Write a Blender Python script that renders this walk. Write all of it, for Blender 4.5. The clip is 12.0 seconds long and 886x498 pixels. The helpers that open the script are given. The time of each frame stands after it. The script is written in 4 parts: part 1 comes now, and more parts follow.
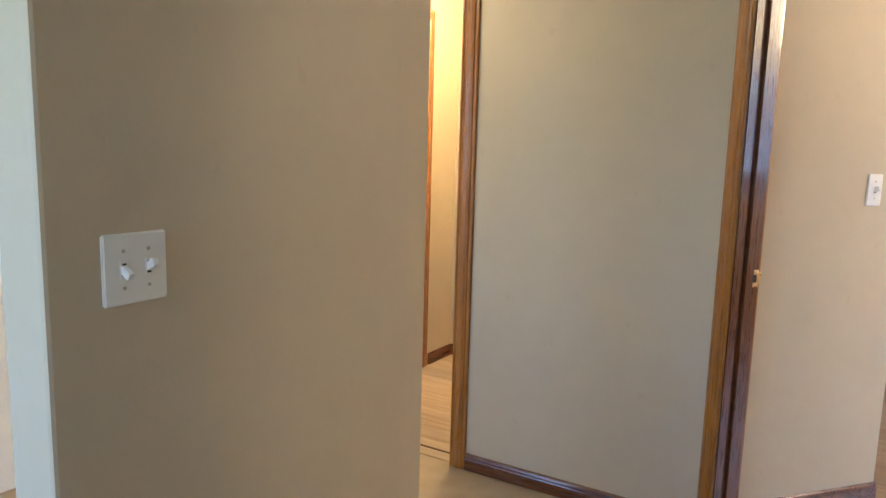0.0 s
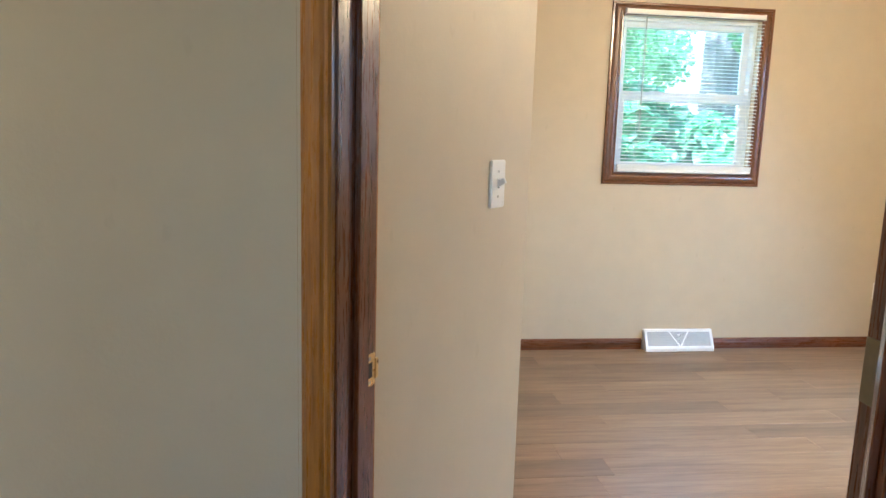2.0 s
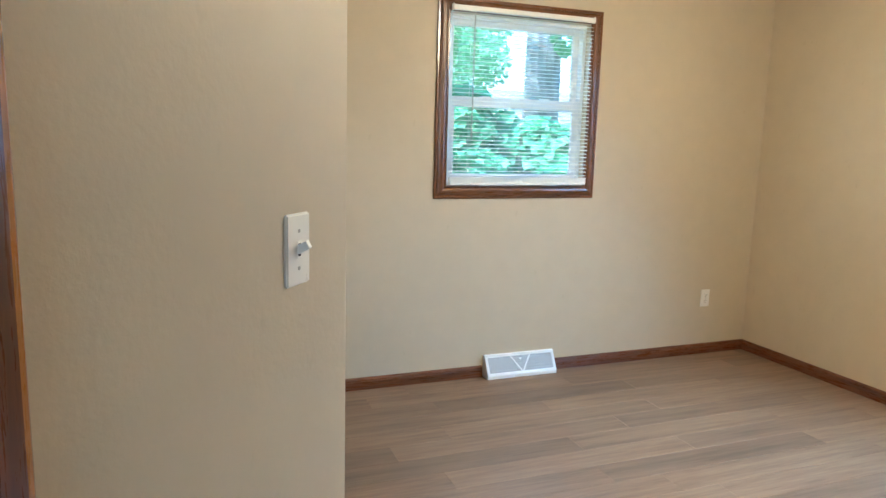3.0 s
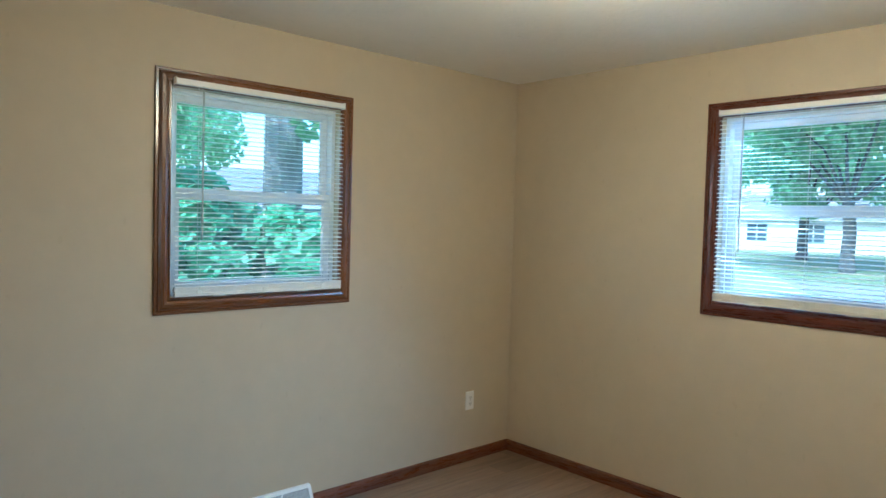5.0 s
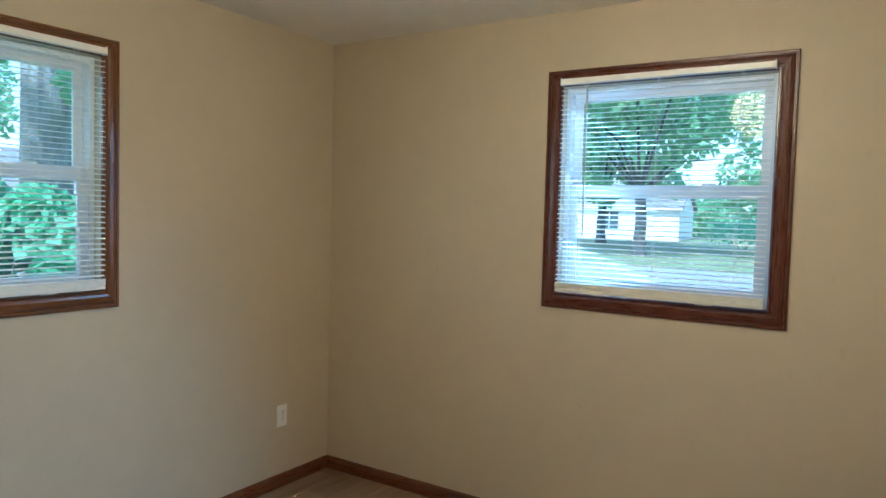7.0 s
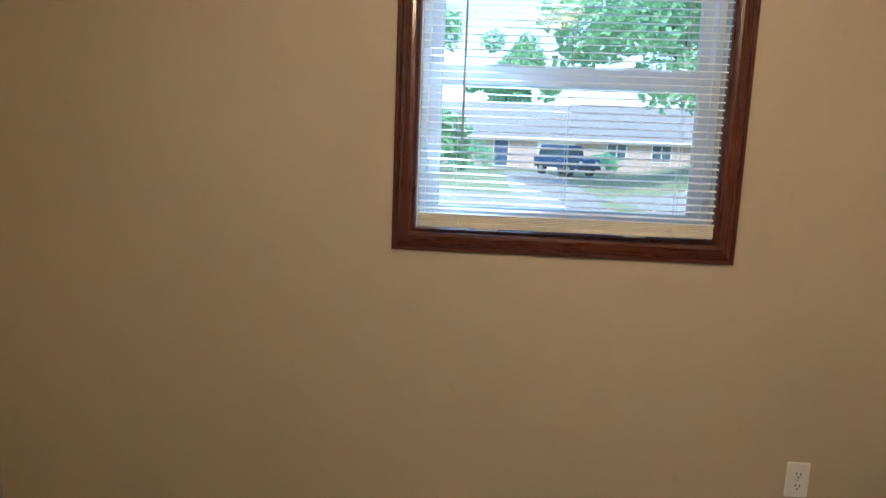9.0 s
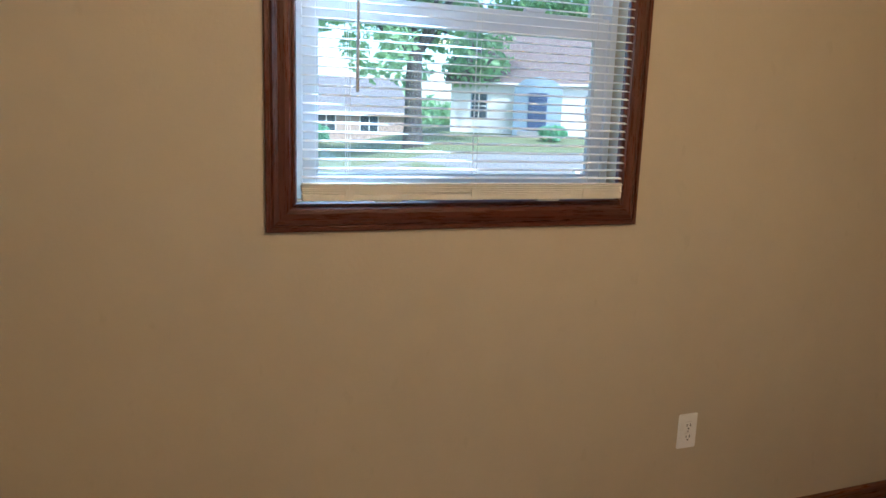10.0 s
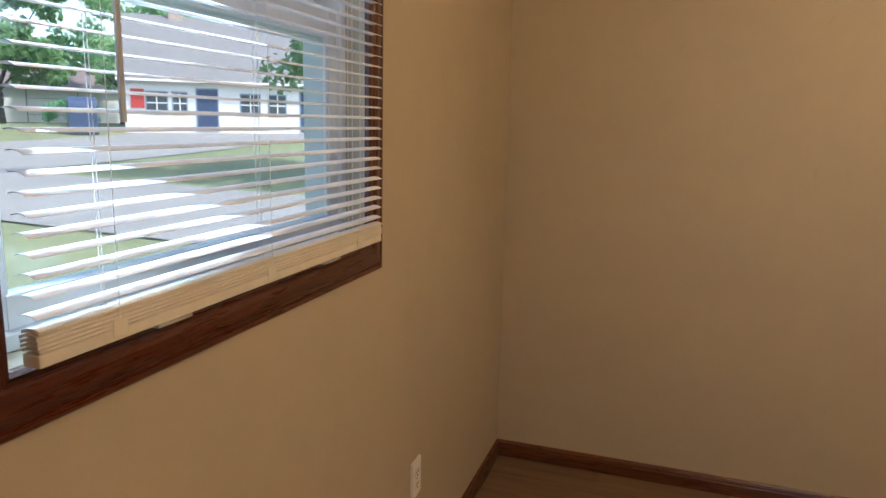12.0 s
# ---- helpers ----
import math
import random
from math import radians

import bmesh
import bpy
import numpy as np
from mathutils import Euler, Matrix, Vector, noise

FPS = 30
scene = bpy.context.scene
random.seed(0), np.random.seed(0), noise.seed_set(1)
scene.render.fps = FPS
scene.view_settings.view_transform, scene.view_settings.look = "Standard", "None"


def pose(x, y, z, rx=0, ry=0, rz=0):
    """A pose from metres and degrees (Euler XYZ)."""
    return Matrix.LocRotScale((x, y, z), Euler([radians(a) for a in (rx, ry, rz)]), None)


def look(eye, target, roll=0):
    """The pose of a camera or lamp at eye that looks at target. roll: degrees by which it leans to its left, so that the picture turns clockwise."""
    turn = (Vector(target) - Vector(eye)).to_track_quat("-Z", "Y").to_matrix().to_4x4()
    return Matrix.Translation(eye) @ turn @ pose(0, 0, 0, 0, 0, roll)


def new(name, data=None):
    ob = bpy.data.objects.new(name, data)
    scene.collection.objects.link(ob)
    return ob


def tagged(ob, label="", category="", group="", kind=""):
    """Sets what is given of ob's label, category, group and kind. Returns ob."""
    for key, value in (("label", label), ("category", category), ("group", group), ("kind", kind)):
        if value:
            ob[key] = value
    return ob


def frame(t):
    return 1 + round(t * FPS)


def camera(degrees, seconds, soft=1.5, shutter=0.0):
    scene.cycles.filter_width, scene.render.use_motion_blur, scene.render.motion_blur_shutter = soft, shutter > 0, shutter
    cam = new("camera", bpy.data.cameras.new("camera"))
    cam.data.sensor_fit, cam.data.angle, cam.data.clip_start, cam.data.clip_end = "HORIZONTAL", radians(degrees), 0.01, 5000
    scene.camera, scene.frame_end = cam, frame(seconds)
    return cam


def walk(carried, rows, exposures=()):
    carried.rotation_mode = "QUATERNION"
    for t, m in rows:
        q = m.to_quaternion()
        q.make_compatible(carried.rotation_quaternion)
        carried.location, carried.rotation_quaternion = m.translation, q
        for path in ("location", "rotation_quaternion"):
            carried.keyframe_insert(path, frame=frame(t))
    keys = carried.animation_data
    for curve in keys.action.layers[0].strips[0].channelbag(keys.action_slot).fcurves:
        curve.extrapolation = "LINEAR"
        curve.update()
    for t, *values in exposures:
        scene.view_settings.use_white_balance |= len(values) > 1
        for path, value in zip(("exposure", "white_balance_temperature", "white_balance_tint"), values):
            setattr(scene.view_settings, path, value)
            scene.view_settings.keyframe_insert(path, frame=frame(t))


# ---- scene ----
cam = camera(65.0, 12.0)
PATH = [
    (0, (0.419, 0.315, 1.351), (-0.607, 2.007, 1.06), 1.6),
    (0.5, (0.281, 0.6, 1.335), (-0.432, 2.442, 1.024), 1.9),
    (1, (0.169, 0.901, 1.33), (-0.162, 2.849, 1.019), 2.0),
    (1.5, (0.14, 1.295, 1.348), (0.113, 3.268, 1.023), 1.9),
    (2, (0.097, 1.659, 1.354), (0.345, 3.617, 1.027), 1.7),
    (2.5, (0.161, 1.962, 1.383), (0.699, 3.86, 1.057), 1.8),
    (3, (0.253, 2.216, 1.424), (0.973, 4.054, 1.104), 1.6),
    (3.5, (0.313, 2.443, 1.454), (1.222, 4.208, 1.209), 1.6),
    (3.7, (0.339, 2.515, 1.464), (1.324, 4.244, 1.261), 1.5),
    (5.5, (0.535, 2.793, 1.542), (1.99, 4.164, 1.47), 1.6),
    (6, (0.577, 2.85, 1.532), (2.131, 4.106, 1.455), 1.6),
    (6.5, (0.74, 2.973, 1.513), (2.353, 4.154, 1.433), 1.5),
    (8.3, (1.541, 3.823, 1.466), (3.434, 4.422, 1.23), 2.1),
    (8.5, (1.626, 3.954, 1.442), (3.549, 4.442, 1.183), 2.2),
    (8.7, (1.7, 4.093, 1.433), (3.649, 4.441, 1.148), 2.4),
    (9, (1.822, 4.234, 1.425), (3.793, 4.358, 1.11), 2.2),
    (9.5, (2.046, 4.49, 1.385), (3.999, 4.221, 1.045), 2.1),
    (10, (2.27, 4.702, 1.358), (4.114, 4.02, 0.992), 1.9),
    (10.5, (2.537, 4.859, 1.375), (4.123, 3.698, 1.007), 1.6),
    (11, (2.827, 4.914, 1.412), (4.123, 3.441, 1.027), 1.7),
    (11.5, (3.132, 4.989, 1.4), (4.075, 3.262, 1.043), 0.9),
    (12, (3.301, 4.974, 1.424), (3.932, 3.111, 1.062), 1.2),
]
EXPOSURES = [(0.0, 3.4, 4950, 8), (1.5, 3.25, 4950, 6), (2.5, 2.98, 4720, 1), (3.7, 2.62, 4430, -3), (5.3, 2.03, 4260, -6), (6.7, 1.93, 4380, -5), (8.3, 1.85, 4850, 4), (9.5, 1.72, 5200, 9), (11.2, 1.75, 5450, 9), (12.0, 1.52, 6150, 14)]
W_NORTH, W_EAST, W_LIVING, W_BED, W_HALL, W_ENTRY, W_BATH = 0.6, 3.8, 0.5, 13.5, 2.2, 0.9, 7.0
W_SASH_N, W_SASH_E, W_SOUTH_FILL = 0.2, 0.45, 0.3
WALL_COLOUR = (0.51, 0.43, 0.302)
walk(cam, [(t, look(eye, target, roll)) for t, eye, target, roll in PATH], EXPOSURES)

# ---- world and light ----
SUN_EL, SUN_AZ = radians(50), radians(264)   # azimuth from +y, clockwise
world = bpy.data.worlds.new("sky")
scene.world = world
world.use_nodes = True
wn = world.node_tree.nodes
sky = wn.new("ShaderNodeTexSky")
sky.sky_type, sky.sun_disc, sky.sun_elevation, sky.sun_rotation = "NISHITA", False, SUN_EL, SUN_AZ
sky.air_density, sky.dust_density = 1.0, 2.0
sky.ozone_density = 0.5
wn["Background"].inputs[1].default_value = 0.15
world.node_tree.links.new(sky.outputs[0], wn["Background"].inputs[0])
sun_data = bpy.data.lights.new("sun", "SUN")
sun_data.energy, sun_data.angle, sun_data.color = 1.8, radians(2), (1.0, 0.95, 0.88)
sun = new("sun", sun_data)
sun_way = Vector((math.sin(SUN_AZ) * math.cos(SUN_EL), math.cos(SUN_AZ) * math.cos(SUN_EL), math.sin(SUN_EL)))
sun.matrix_world = look(sun_way * 60, (0, 0, 0))


def area_lamp(name, eye, target, w, h, watts, colour):
    data = bpy.data.lights.new(name, "AREA")
    data.shape, data.size, data.size_y, data.energy, data.color = "RECTANGLE", w, h, watts, colour
    ob = new(name, data)
    ob.matrix_world = look(eye, target)
    return ob


def bulb(name, place, radius, watts, colour):
    data = bpy.data.lights.new(name, "POINT")
    data.energy, data.shadow_soft_size, data.color = watts, radius, colour
    ob = new(name, data)
    ob.location = place
    return ob


NORTH_FACE, EAST_FACE = 5.87, 3.97
WARM = (1.0, 0.65, 0.31)
DAY = (0.54, 0.77, 1.0)
for i in range(3):
    for name, eye, target, watts in (("daylight_north", (2.136, NORTH_FACE - 0.12, 1.33 + 0.29 * i), (2.136, NORTH_FACE - 1.12, 0.75 + 0.29 * i), W_NORTH),
                                     ("daylight_east", (EAST_FACE - 0.12, 4.006, 1.33 + 0.29 * i), (EAST_FACE - 1.12, 4.37, 0.4 + 0.29 * i), W_EAST)):
        strip = area_lamp(name, eye, target, 0.84, 0.24, watts / 3, DAY)
        strip.data.spread = radians(100)
area_lamp("daylight_sash", (2.136, NORTH_FACE + 0.03, 1.62), (2.136, 0, 1.62), 0.84, 0.88, W_SASH_N, DAY)
area_lamp("daylight_sash", (EAST_FACE + 0.03, 4.006, 1.62), (0, 4.006, 1.62), 0.84, 0.88, W_SASH_E, (0.26, 0.56, 1.0))
# Lamps added in an unseen south opening; the second brightens the bedroom through its doorway.
area_lamp("unseen_window_fill", (-1.55, -1.25, 1.5), (-1.55, 3, 1.2), 1.3, 1.2, W_LIVING, (0.8, 0.9, 1.0))
south_fill = area_lamp("unseen_window_fill", (-0.4, -1.25, 1.5), (1.2, 5.87, 0.6), 1.0, 1.2, W_SOUTH_FILL, (0.66, 0.83, 1.0))
south_fill.data.spread = radians(110)
bulb("bedroom_bulb", (2.3, 3.92, 2.2), 0.16, W_BED, WARM)
bulb("hall_bulb", (-1.35, 2.1, 2.22), 0.1, W_HALL, (1.0, 0.68, 0.33))
# The entry one is added fill without a fixture, to brighten the hall walls.
bulb("entry_fill", (0.5, -0.4, 2.22), 0.1, W_ENTRY, (1.0, 0.7, 0.38))
bulb("bathroom_bulb", (-1.25, 3.45, 2.2), 0.1, W_BATH, (1.0, 0.66, 0.27))


# ---- materials ----
def material(name, rough=0.5, metal=0.0):
    m = bpy.data.materials.new(name)
    m.use_nodes = True
    b = m.node_tree.nodes["Principled BSDF"]
    b.inputs["Roughness"].default_value, b.inputs["Metallic"].default_value = rough, metal
    return m, m.node_tree.nodes, m.node_tree.links, b


def coords(n, k, scale=(1, 1, 1), kind="Object"):
    tc, mp = n.new("ShaderNodeTexCoord"), n.new("ShaderNodeMapping")
    mp.inputs["Scale"].default_value = scale
    k.new(tc.outputs[kind], mp.inputs[0])
    return mp.outputs[0]


def noise_of(n, k, vec, scale, detail=4.0, rough=0.55):
    t = n.new("ShaderNodeTexNoise")
    t.inputs["Scale"].default_value, t.inputs["Detail"].default_value, t.inputs["Roughness"].default_value = scale, detail, rough
    k.new(vec, t.inputs["Vector"])
    return t.outputs["Fac"]


def ramp_of(n, k, fac, stops):
    r = n.new("ShaderNodeValToRGB")
    while len(r.color_ramp.elements) < len(stops):
        r.color_ramp.elements.new(0.5)
    for e, (p, c) in zip(r.color_ramp.elements, stops):
        e.position, e.color = p, (*c, 1)
    k.new(fac, r.inputs[0])
    return r.outputs[0]


def mix_of(n, k, fac, a, b, mode="MIX"):
    m = n.new("ShaderNodeMix")
    m.data_type, m.blend_type = "RGBA", mode
    for value, i in ((fac, 0), (a, 6), (b, 7)):
        if isinstance(value, (int, float)):
            m.inputs[i].default_value = value
        elif isinstance(value, tuple):
            m.inputs[i].default_value = (*value, 1)
        else:
            k.new(value, m.inputs[i])
    return m.outputs[2]


def bump_of(n, k, b, height, strength, distance):
    u = n.new("ShaderNodeBump")
    u.inputs["Strength"].default_value, u.inputs["Distance"].default_value = strength, distance
    k.new(height, u.inputs["Height"])
    k.new(u.outputs[0], b.inputs["Normal"])


def shade(c, f):
    return tuple(min(1.0, v * f) for v in c)


def paint(name, colour, rough=0.55, peel=0.22, grain=85.0, blotch=0.06):
    """Rolled wall paint over lightly textured plaster."""
    m, n, k, b = material(name, rough)
    v = coords(n, k)
    big, mid, fine = noise_of(n, k, v, 1.3, 3), noise_of(n, k, v, 9, 3), noise_of(n, k, v, grain, 3)
    c = ramp_of(n, k, big, [(0.3, shade(colour, 1 - blotch)), (0.7, shade(colour, 1 + blotch))])
    c = mix_of(n, k, 0.5, c, ramp_of(n, k, mid, [(0.35, shade(colour, 1 - blotch * 0.6)), (0.65, shade(colour, 1 + blotch * 0.5))]))
    fleck = ramp_of(n, k, noise_of(n, k, coords(n, k, (1, 1, 0.6)), 23.0, 2, 0.4), [(0.70, (1, 1, 1)), (0.76, (0.95, 0.95, 0.94))])
    c = mix_of(n, k, 1.0, c, fleck, "MULTIPLY")
    k.new(c, b.inputs["Base Color"])
    h = mix_of(n, k, 0.35, fine, mid)
    bump_of(n, k, b, h, peel, 0.004)
    return m


def stained(name, axis, dark=(0.045, 0.0125, 0.003), light=(0.16, 0.045, 0.0095), rough=0.26):
    """Stained, varnished wood with the grain along one axis."""
    m, n, k, b = material(name, rough)
    s = [26.0, 26.0, 26.0]
    s[axis] = 1.6
    v = coords(n, k, tuple(s))
    f, g = noise_of(n, k, v, 1.6, 6, 0.62), noise_of(n, k, v, 6.0, 4, 0.7)
    c = ramp_of(n, k, f, [(0.3, dark), (0.5, tuple((a + z) / 2 for a, z in zip(dark, light))), (0.72, light)])
    c = mix_of(n, k, 0.2, c, ramp_of(n, k, g, [(0.38, shade(dark, 0.7)), (0.6, light)]))
    k.new(c, b.inputs["Base Color"])
    k.new(ramp_of(n, k, g, [(0.3, (rough * 1.5,) * 3), (0.7, (rough * 0.8,) * 3)]), b.inputs["Roughness"])
    b.inputs["Coat Weight"].default_value, b.inputs["Coat Roughness"].default_value = 0.5, 0.12
    bump_of(n, k, b, g, 0.06, 0.002)
    return m


def plain(name, colour, rough=0.4, metal=0.0, wear=0.08, scale=30.0, bump=0.05):
    m, n, k, b = material(name, rough, metal)
    f = noise_of(n, k, coords(n, k), scale, 4)
    k.new(ramp_of(n, k, f, [(0.3, shade(colour, 1 - wear)), (0.7, shade(colour, 1 + wear))]), b.inputs["Base Color"])
    k.new(ramp_of(n, k, f, [(0.3, (min(1, rough * 1.2),) * 3), (0.7, (rough * 0.85,) * 3)]), b.inputs["Roughness"])
    if bump:
        bump_of(n, k, b, f, bump, 0.002)
    return m


def plank_vinyl(name, low, high, streak):
    """Printed vinyl plank, grain along x, a shade of its own on every plank."""
    m, n, k, b = material(name, 0.42)
    info = n.new("ShaderNodeObjectInfo")
    tc, mp, add = n.new("ShaderNodeTexCoord"), n.new("ShaderNodeMapping"), n.new("ShaderNodeVectorMath")
    mp.inputs["Scale"].default_value = (0.9, 13.0, 1.0)
    add.operation = "MULTIPLY_ADD"
    k.new(info.outputs["Random"], add.inputs[0])
    add.inputs[1].default_value = (37.0, 53.0, 11.0)
    k.new(tc.outputs["Object"], add.inputs[2])
    k.new(add.outputs[0], mp.inputs[0])
    v = mp.outputs[0]
    f, g = noise_of(n, k, v, 1.7, 5, 0.6), noise_of(n, k, v, 7.0, 5, 0.7)
    c = ramp_of(n, k, f, [(0.3, streak), (0.44, low), (0.64, high)])
    c = mix_of(n, k, 0.3, c, ramp_of(n, k, g, [(0.35, shade(streak, 0.9)), (0.62, high)]))
    tone = ramp_of(n, k, info.outputs["Random"], [(0.0, (0.72, 0.72, 0.74)), (0.5, (0.98, 0.97, 0.97)), (1.0, (1.0, 1.0, 1.0))])
    k.new(mix_of(n, k, 1.0, c, tone, "MULTIPLY"), b.inputs["Base Color"])
    bump_of(n, k, b, g, 0.08, 0.002)
    return m


def leafy(name, dark, light):
    m, n, k, b = material(name, 0.5)
    geo = n.new("ShaderNodeNewGeometry")
    k.new(ramp_of(n, k, geo.outputs["Random Per Island"], [(0.0, dark), (0.6, light), (1.0, shade(light, 1.5))]), b.inputs["Base Color"])
    t, mx = n.new("ShaderNodeBsdfTranslucent"), n.new("ShaderNodeMixShader")
    t.inputs[0].default_value = (*shade(light, 1.8), 1)
    mx.inputs[0].default_value = 0.45
    k.new(b.outputs[0], mx.inputs[1])
    k.new(t.outputs[0], mx.inputs[2])
    k.new(mx.outputs[0], n["Material Output"].inputs[0])
    return m


def window_glass(name):
    m, n, k, b = material(name, 0.02)
    t, g, mx = n.new("ShaderNodeBsdfTransparent"), n.new("ShaderNodeBsdfGlossy"), n.new("ShaderNodeMixShader")
    t.inputs[0].default_value = (0.93, 0.96, 0.95, 1)
    g.inputs["Roughness"].default_value = 0.02
    mx.inputs[0].default_value = 0.018
    k.new(t.outputs[0], mx.inputs[1])
    k.new(g.outputs[0], mx.inputs[2])
    # a thin translucent film, added as a pale veil of outdoor glare
    d, dm, v = n.new("ShaderNodeBsdfTranslucent"), n.new("ShaderNodeMixShader"), coords(n, k)
    d.inputs[0].default_value = (0.76, 0.85, 0.9, 1)
    k.new(ramp_of(n, k, noise_of(n, k, v, 5.0, 4), [(0.3, (0.015, 0.015, 0.015)), (0.7, (0.03, 0.03, 0.03))]), dm.inputs[0])
    k.new(mx.outputs[0], dm.inputs[1])
    k.new(d.outputs[0], dm.inputs[2])
    k.new(dm.outputs[0], n["Material Output"].inputs[0])
    return m


def bark(name, dark, light):
    m, n, k, b = material(name, 0.9)
    v = coords(n, k, (1, 1, 0.18))
    f = noise_of(n, k, v, 16, 5, 0.7)
    k.new(ramp_of(n, k, f, [(0.35, dark), (0.65, light)]), b.inputs["Base Color"])
    bump_of(n, k, b, f, 0.8, 0.03)
    return m


def ground_mat(name, a, b2, c3, scale):
    m, n, k, b = material(name, 0.95)
    v = coords(n, k)
    f, g = noise_of(n, k, v, scale * 0.05, 4), noise_of(n, k, v, scale, 5, 0.7)
    c = ramp_of(n, k, f, [(0.35, a), (0.65, b2)])
    k.new(mix_of(n, k, 0.4, c, ramp_of(n, k, g, [(0.35, c3), (0.65, b2)])), b.inputs["Base Color"])
    bump_of(n, k, b, g, 0.5, 0.03)
    return m


M_WALL = paint("beige_wall_paint", WALL_COLOUR)
M_WHITE_WALL = paint("white_wall_paint", (0.78, 0.79, 0.78))
M_CEIL = paint("ceiling_paint", (0.84, 0.82, 0.78), 0.8, 0.9, 38.0, 0.03)
M_WOOD = [stained("stained_wood_" + "xyz"[i], i) for i in range(3)]
# Same stained trim tinted three ways, with the local light put into the colour.
M_TRIM_WARM_LIT = [stained("warm_lit_trim_" + "xyz"[i], i, (0.14, 0.05, 0.0055), (0.41, 0.165, 0.018)) for i in range(3)]
M_TRIM_DIM_LIT = [stained("dim_lit_trim_" + "xyz"[i], i, (0.054, 0.0112, 0.004), (0.112, 0.025, 0.0078)) for i in range(3)]
M_TRIM_PARTLY_LIT = [stained("partly_lit_trim_" + "xyz"[i], i, (0.055, 0.019, 0.004), (0.2, 0.072, 0.015)) for i in range(3)]
M_OAK = stained("oak_door", 2, (0.15, 0.06, 0.011), (0.42, 0.2, 0.045), 0.3)
M_FLOOR = plank_vinyl("vinyl_plank", (0.205, 0.127, 0.07), (0.275, 0.182, 0.106), (0.13, 0.077, 0.042))
M_BATH = plank_vinyl("pale_plank", (0.42, 0.30, 0.17), (0.55, 0.42, 0.26), (0.3, 0.2, 0.11))
M_SUB = plain("plank_joint", (0.06, 0.04, 0.028), 0.9)
M_HALL = plain("hall_vinyl", (0.36, 0.28, 0.17), 0.5, 0, 0.12, 6.0, 0.08)
M_PLASTIC = plain("white_plastic", (0.8, 0.78, 0.74), 0.32, 0, 0.03, 8.0, 0.0)
M_SLOT = plain("dark_slot", (0.02, 0.018, 0.015), 0.6)
M_VINYL = plain("window_vinyl", (0.78, 0.8, 0.82), 0.35, 0, 0.04, 5.0, 0.02)
M_SLAT = plain("blind_slat", (0.82, 0.81, 0.78), 0.38, 0, 0.04, 12.0, 0.0)
# Cream carries the bulb's warm light on the white rail and stacked slats.
M_RAIL_WARM_LIT = plain("warm_lit_rail", (0.74, 0.69, 0.58), 0.4, 0, 0.06, 14.0, 0.02)
M_WAND = plain("blind_wand", (0.5, 0.5, 0.47), 0.15, 0, 0.05, 10.0, 0.0)
M_BRASS = plain("brass", (0.75, 0.53, 0.22), 0.28, 1.0, 0.15, 60.0, 0.05)
M_HINGE = plain("painted_hinge", (0.19, 0.155, 0.1), 0.4, 0.2, 0.12, 40.0, 0.05)
M_STEEL = plain("register_steel", (0.78, 0.76, 0.72), 0.4, 0.0, 0.05, 20.0, 0.03)
M_MESH = plain("register_grille", (0.42, 0.41, 0.39), 0.5, 0.2, 0.15, 90.0, 0.1)
M_GLASS = window_glass("window_glass")
M_SCREW = plain("screw", (0.45, 0.43, 0.4), 0.35, 0.8)
M_OPAL, _n, _k, _b = material("opal_glass", 0.3)
_b.inputs["Base Color"].default_value = (0.9, 0.86, 0.78, 1)
_b.inputs["Emission Color"].default_value, _b.inputs["Emission Strength"].default_value = (1.0, 0.82, 0.6, 1), 6.0


# ---- building helpers ----
def mesh_of(name, bm, mat):
    bmesh.ops.recalc_face_normals(bm, faces=bm.faces[:])
    me = bpy.data.meshes.new(name)
    bm.to_mesh(me)
    bm.free()
    me.materials.append(mat)
    return me


def smooth(ob):
    for p in ob.data.polygons:
        p.use_smooth = True
    return ob


def part(name, bm, mat, parent=None, label=""):
    ob = new(name, mesh_of(name, bm, mat))
    ob.parent = parent
    return tagged(ob, label)


def empty(name, label, category, group="", kind="", at=None):
    ob = new(name)
    if at is not None:
        ob.matrix_world = at
    return tagged(ob, label, category, group, kind)


def add_box(bm, x0, y0, z0, x1, y1, z1, bevel=0.0, m=None):
    vs = bmesh.ops.create_cube(bm, size=1)["verts"]
    for v in vs:
        v.co = Vector(((x0 + x1) / 2 + v.co.x * (x1 - x0), (y0 + y1) / 2 + v.co.y * (y1 - y0), (z0 + z1) / 2 + v.co.z * (z1 - z0)))
    if bevel:
        es = list({e for v in vs for e in v.link_edges})
        vs = list({v for f in bmesh.ops.bevel(bm, geom=es, offset=bevel, segments=2, affect="EDGES", profile=0.6)["faces"] for v in f.verts} | {v for v in vs if v.is_valid})
    if m is not None:
        for v in vs:
            v.co = m @ v.co
    return bm


def box(x0, y0, z0, x1, y1, z1, bevel=0.0, m=None):
    return add_box(bmesh.new(), x0, y0, z0, x1, y1, z1, bevel, m)


def rod(r, length, segments=12, m=None, r2=None):
    """A cylinder along z from 0 to length."""
    bm = bmesh.new()
    bmesh.ops.create_cone(bm, cap_ends=True, segments=segments, radius1=r, radius2=r if r2 is None else r2, depth=length)
    bm.transform((m or Matrix()) @ Matrix.Translation((0, 0, length / 2)))
    return bm


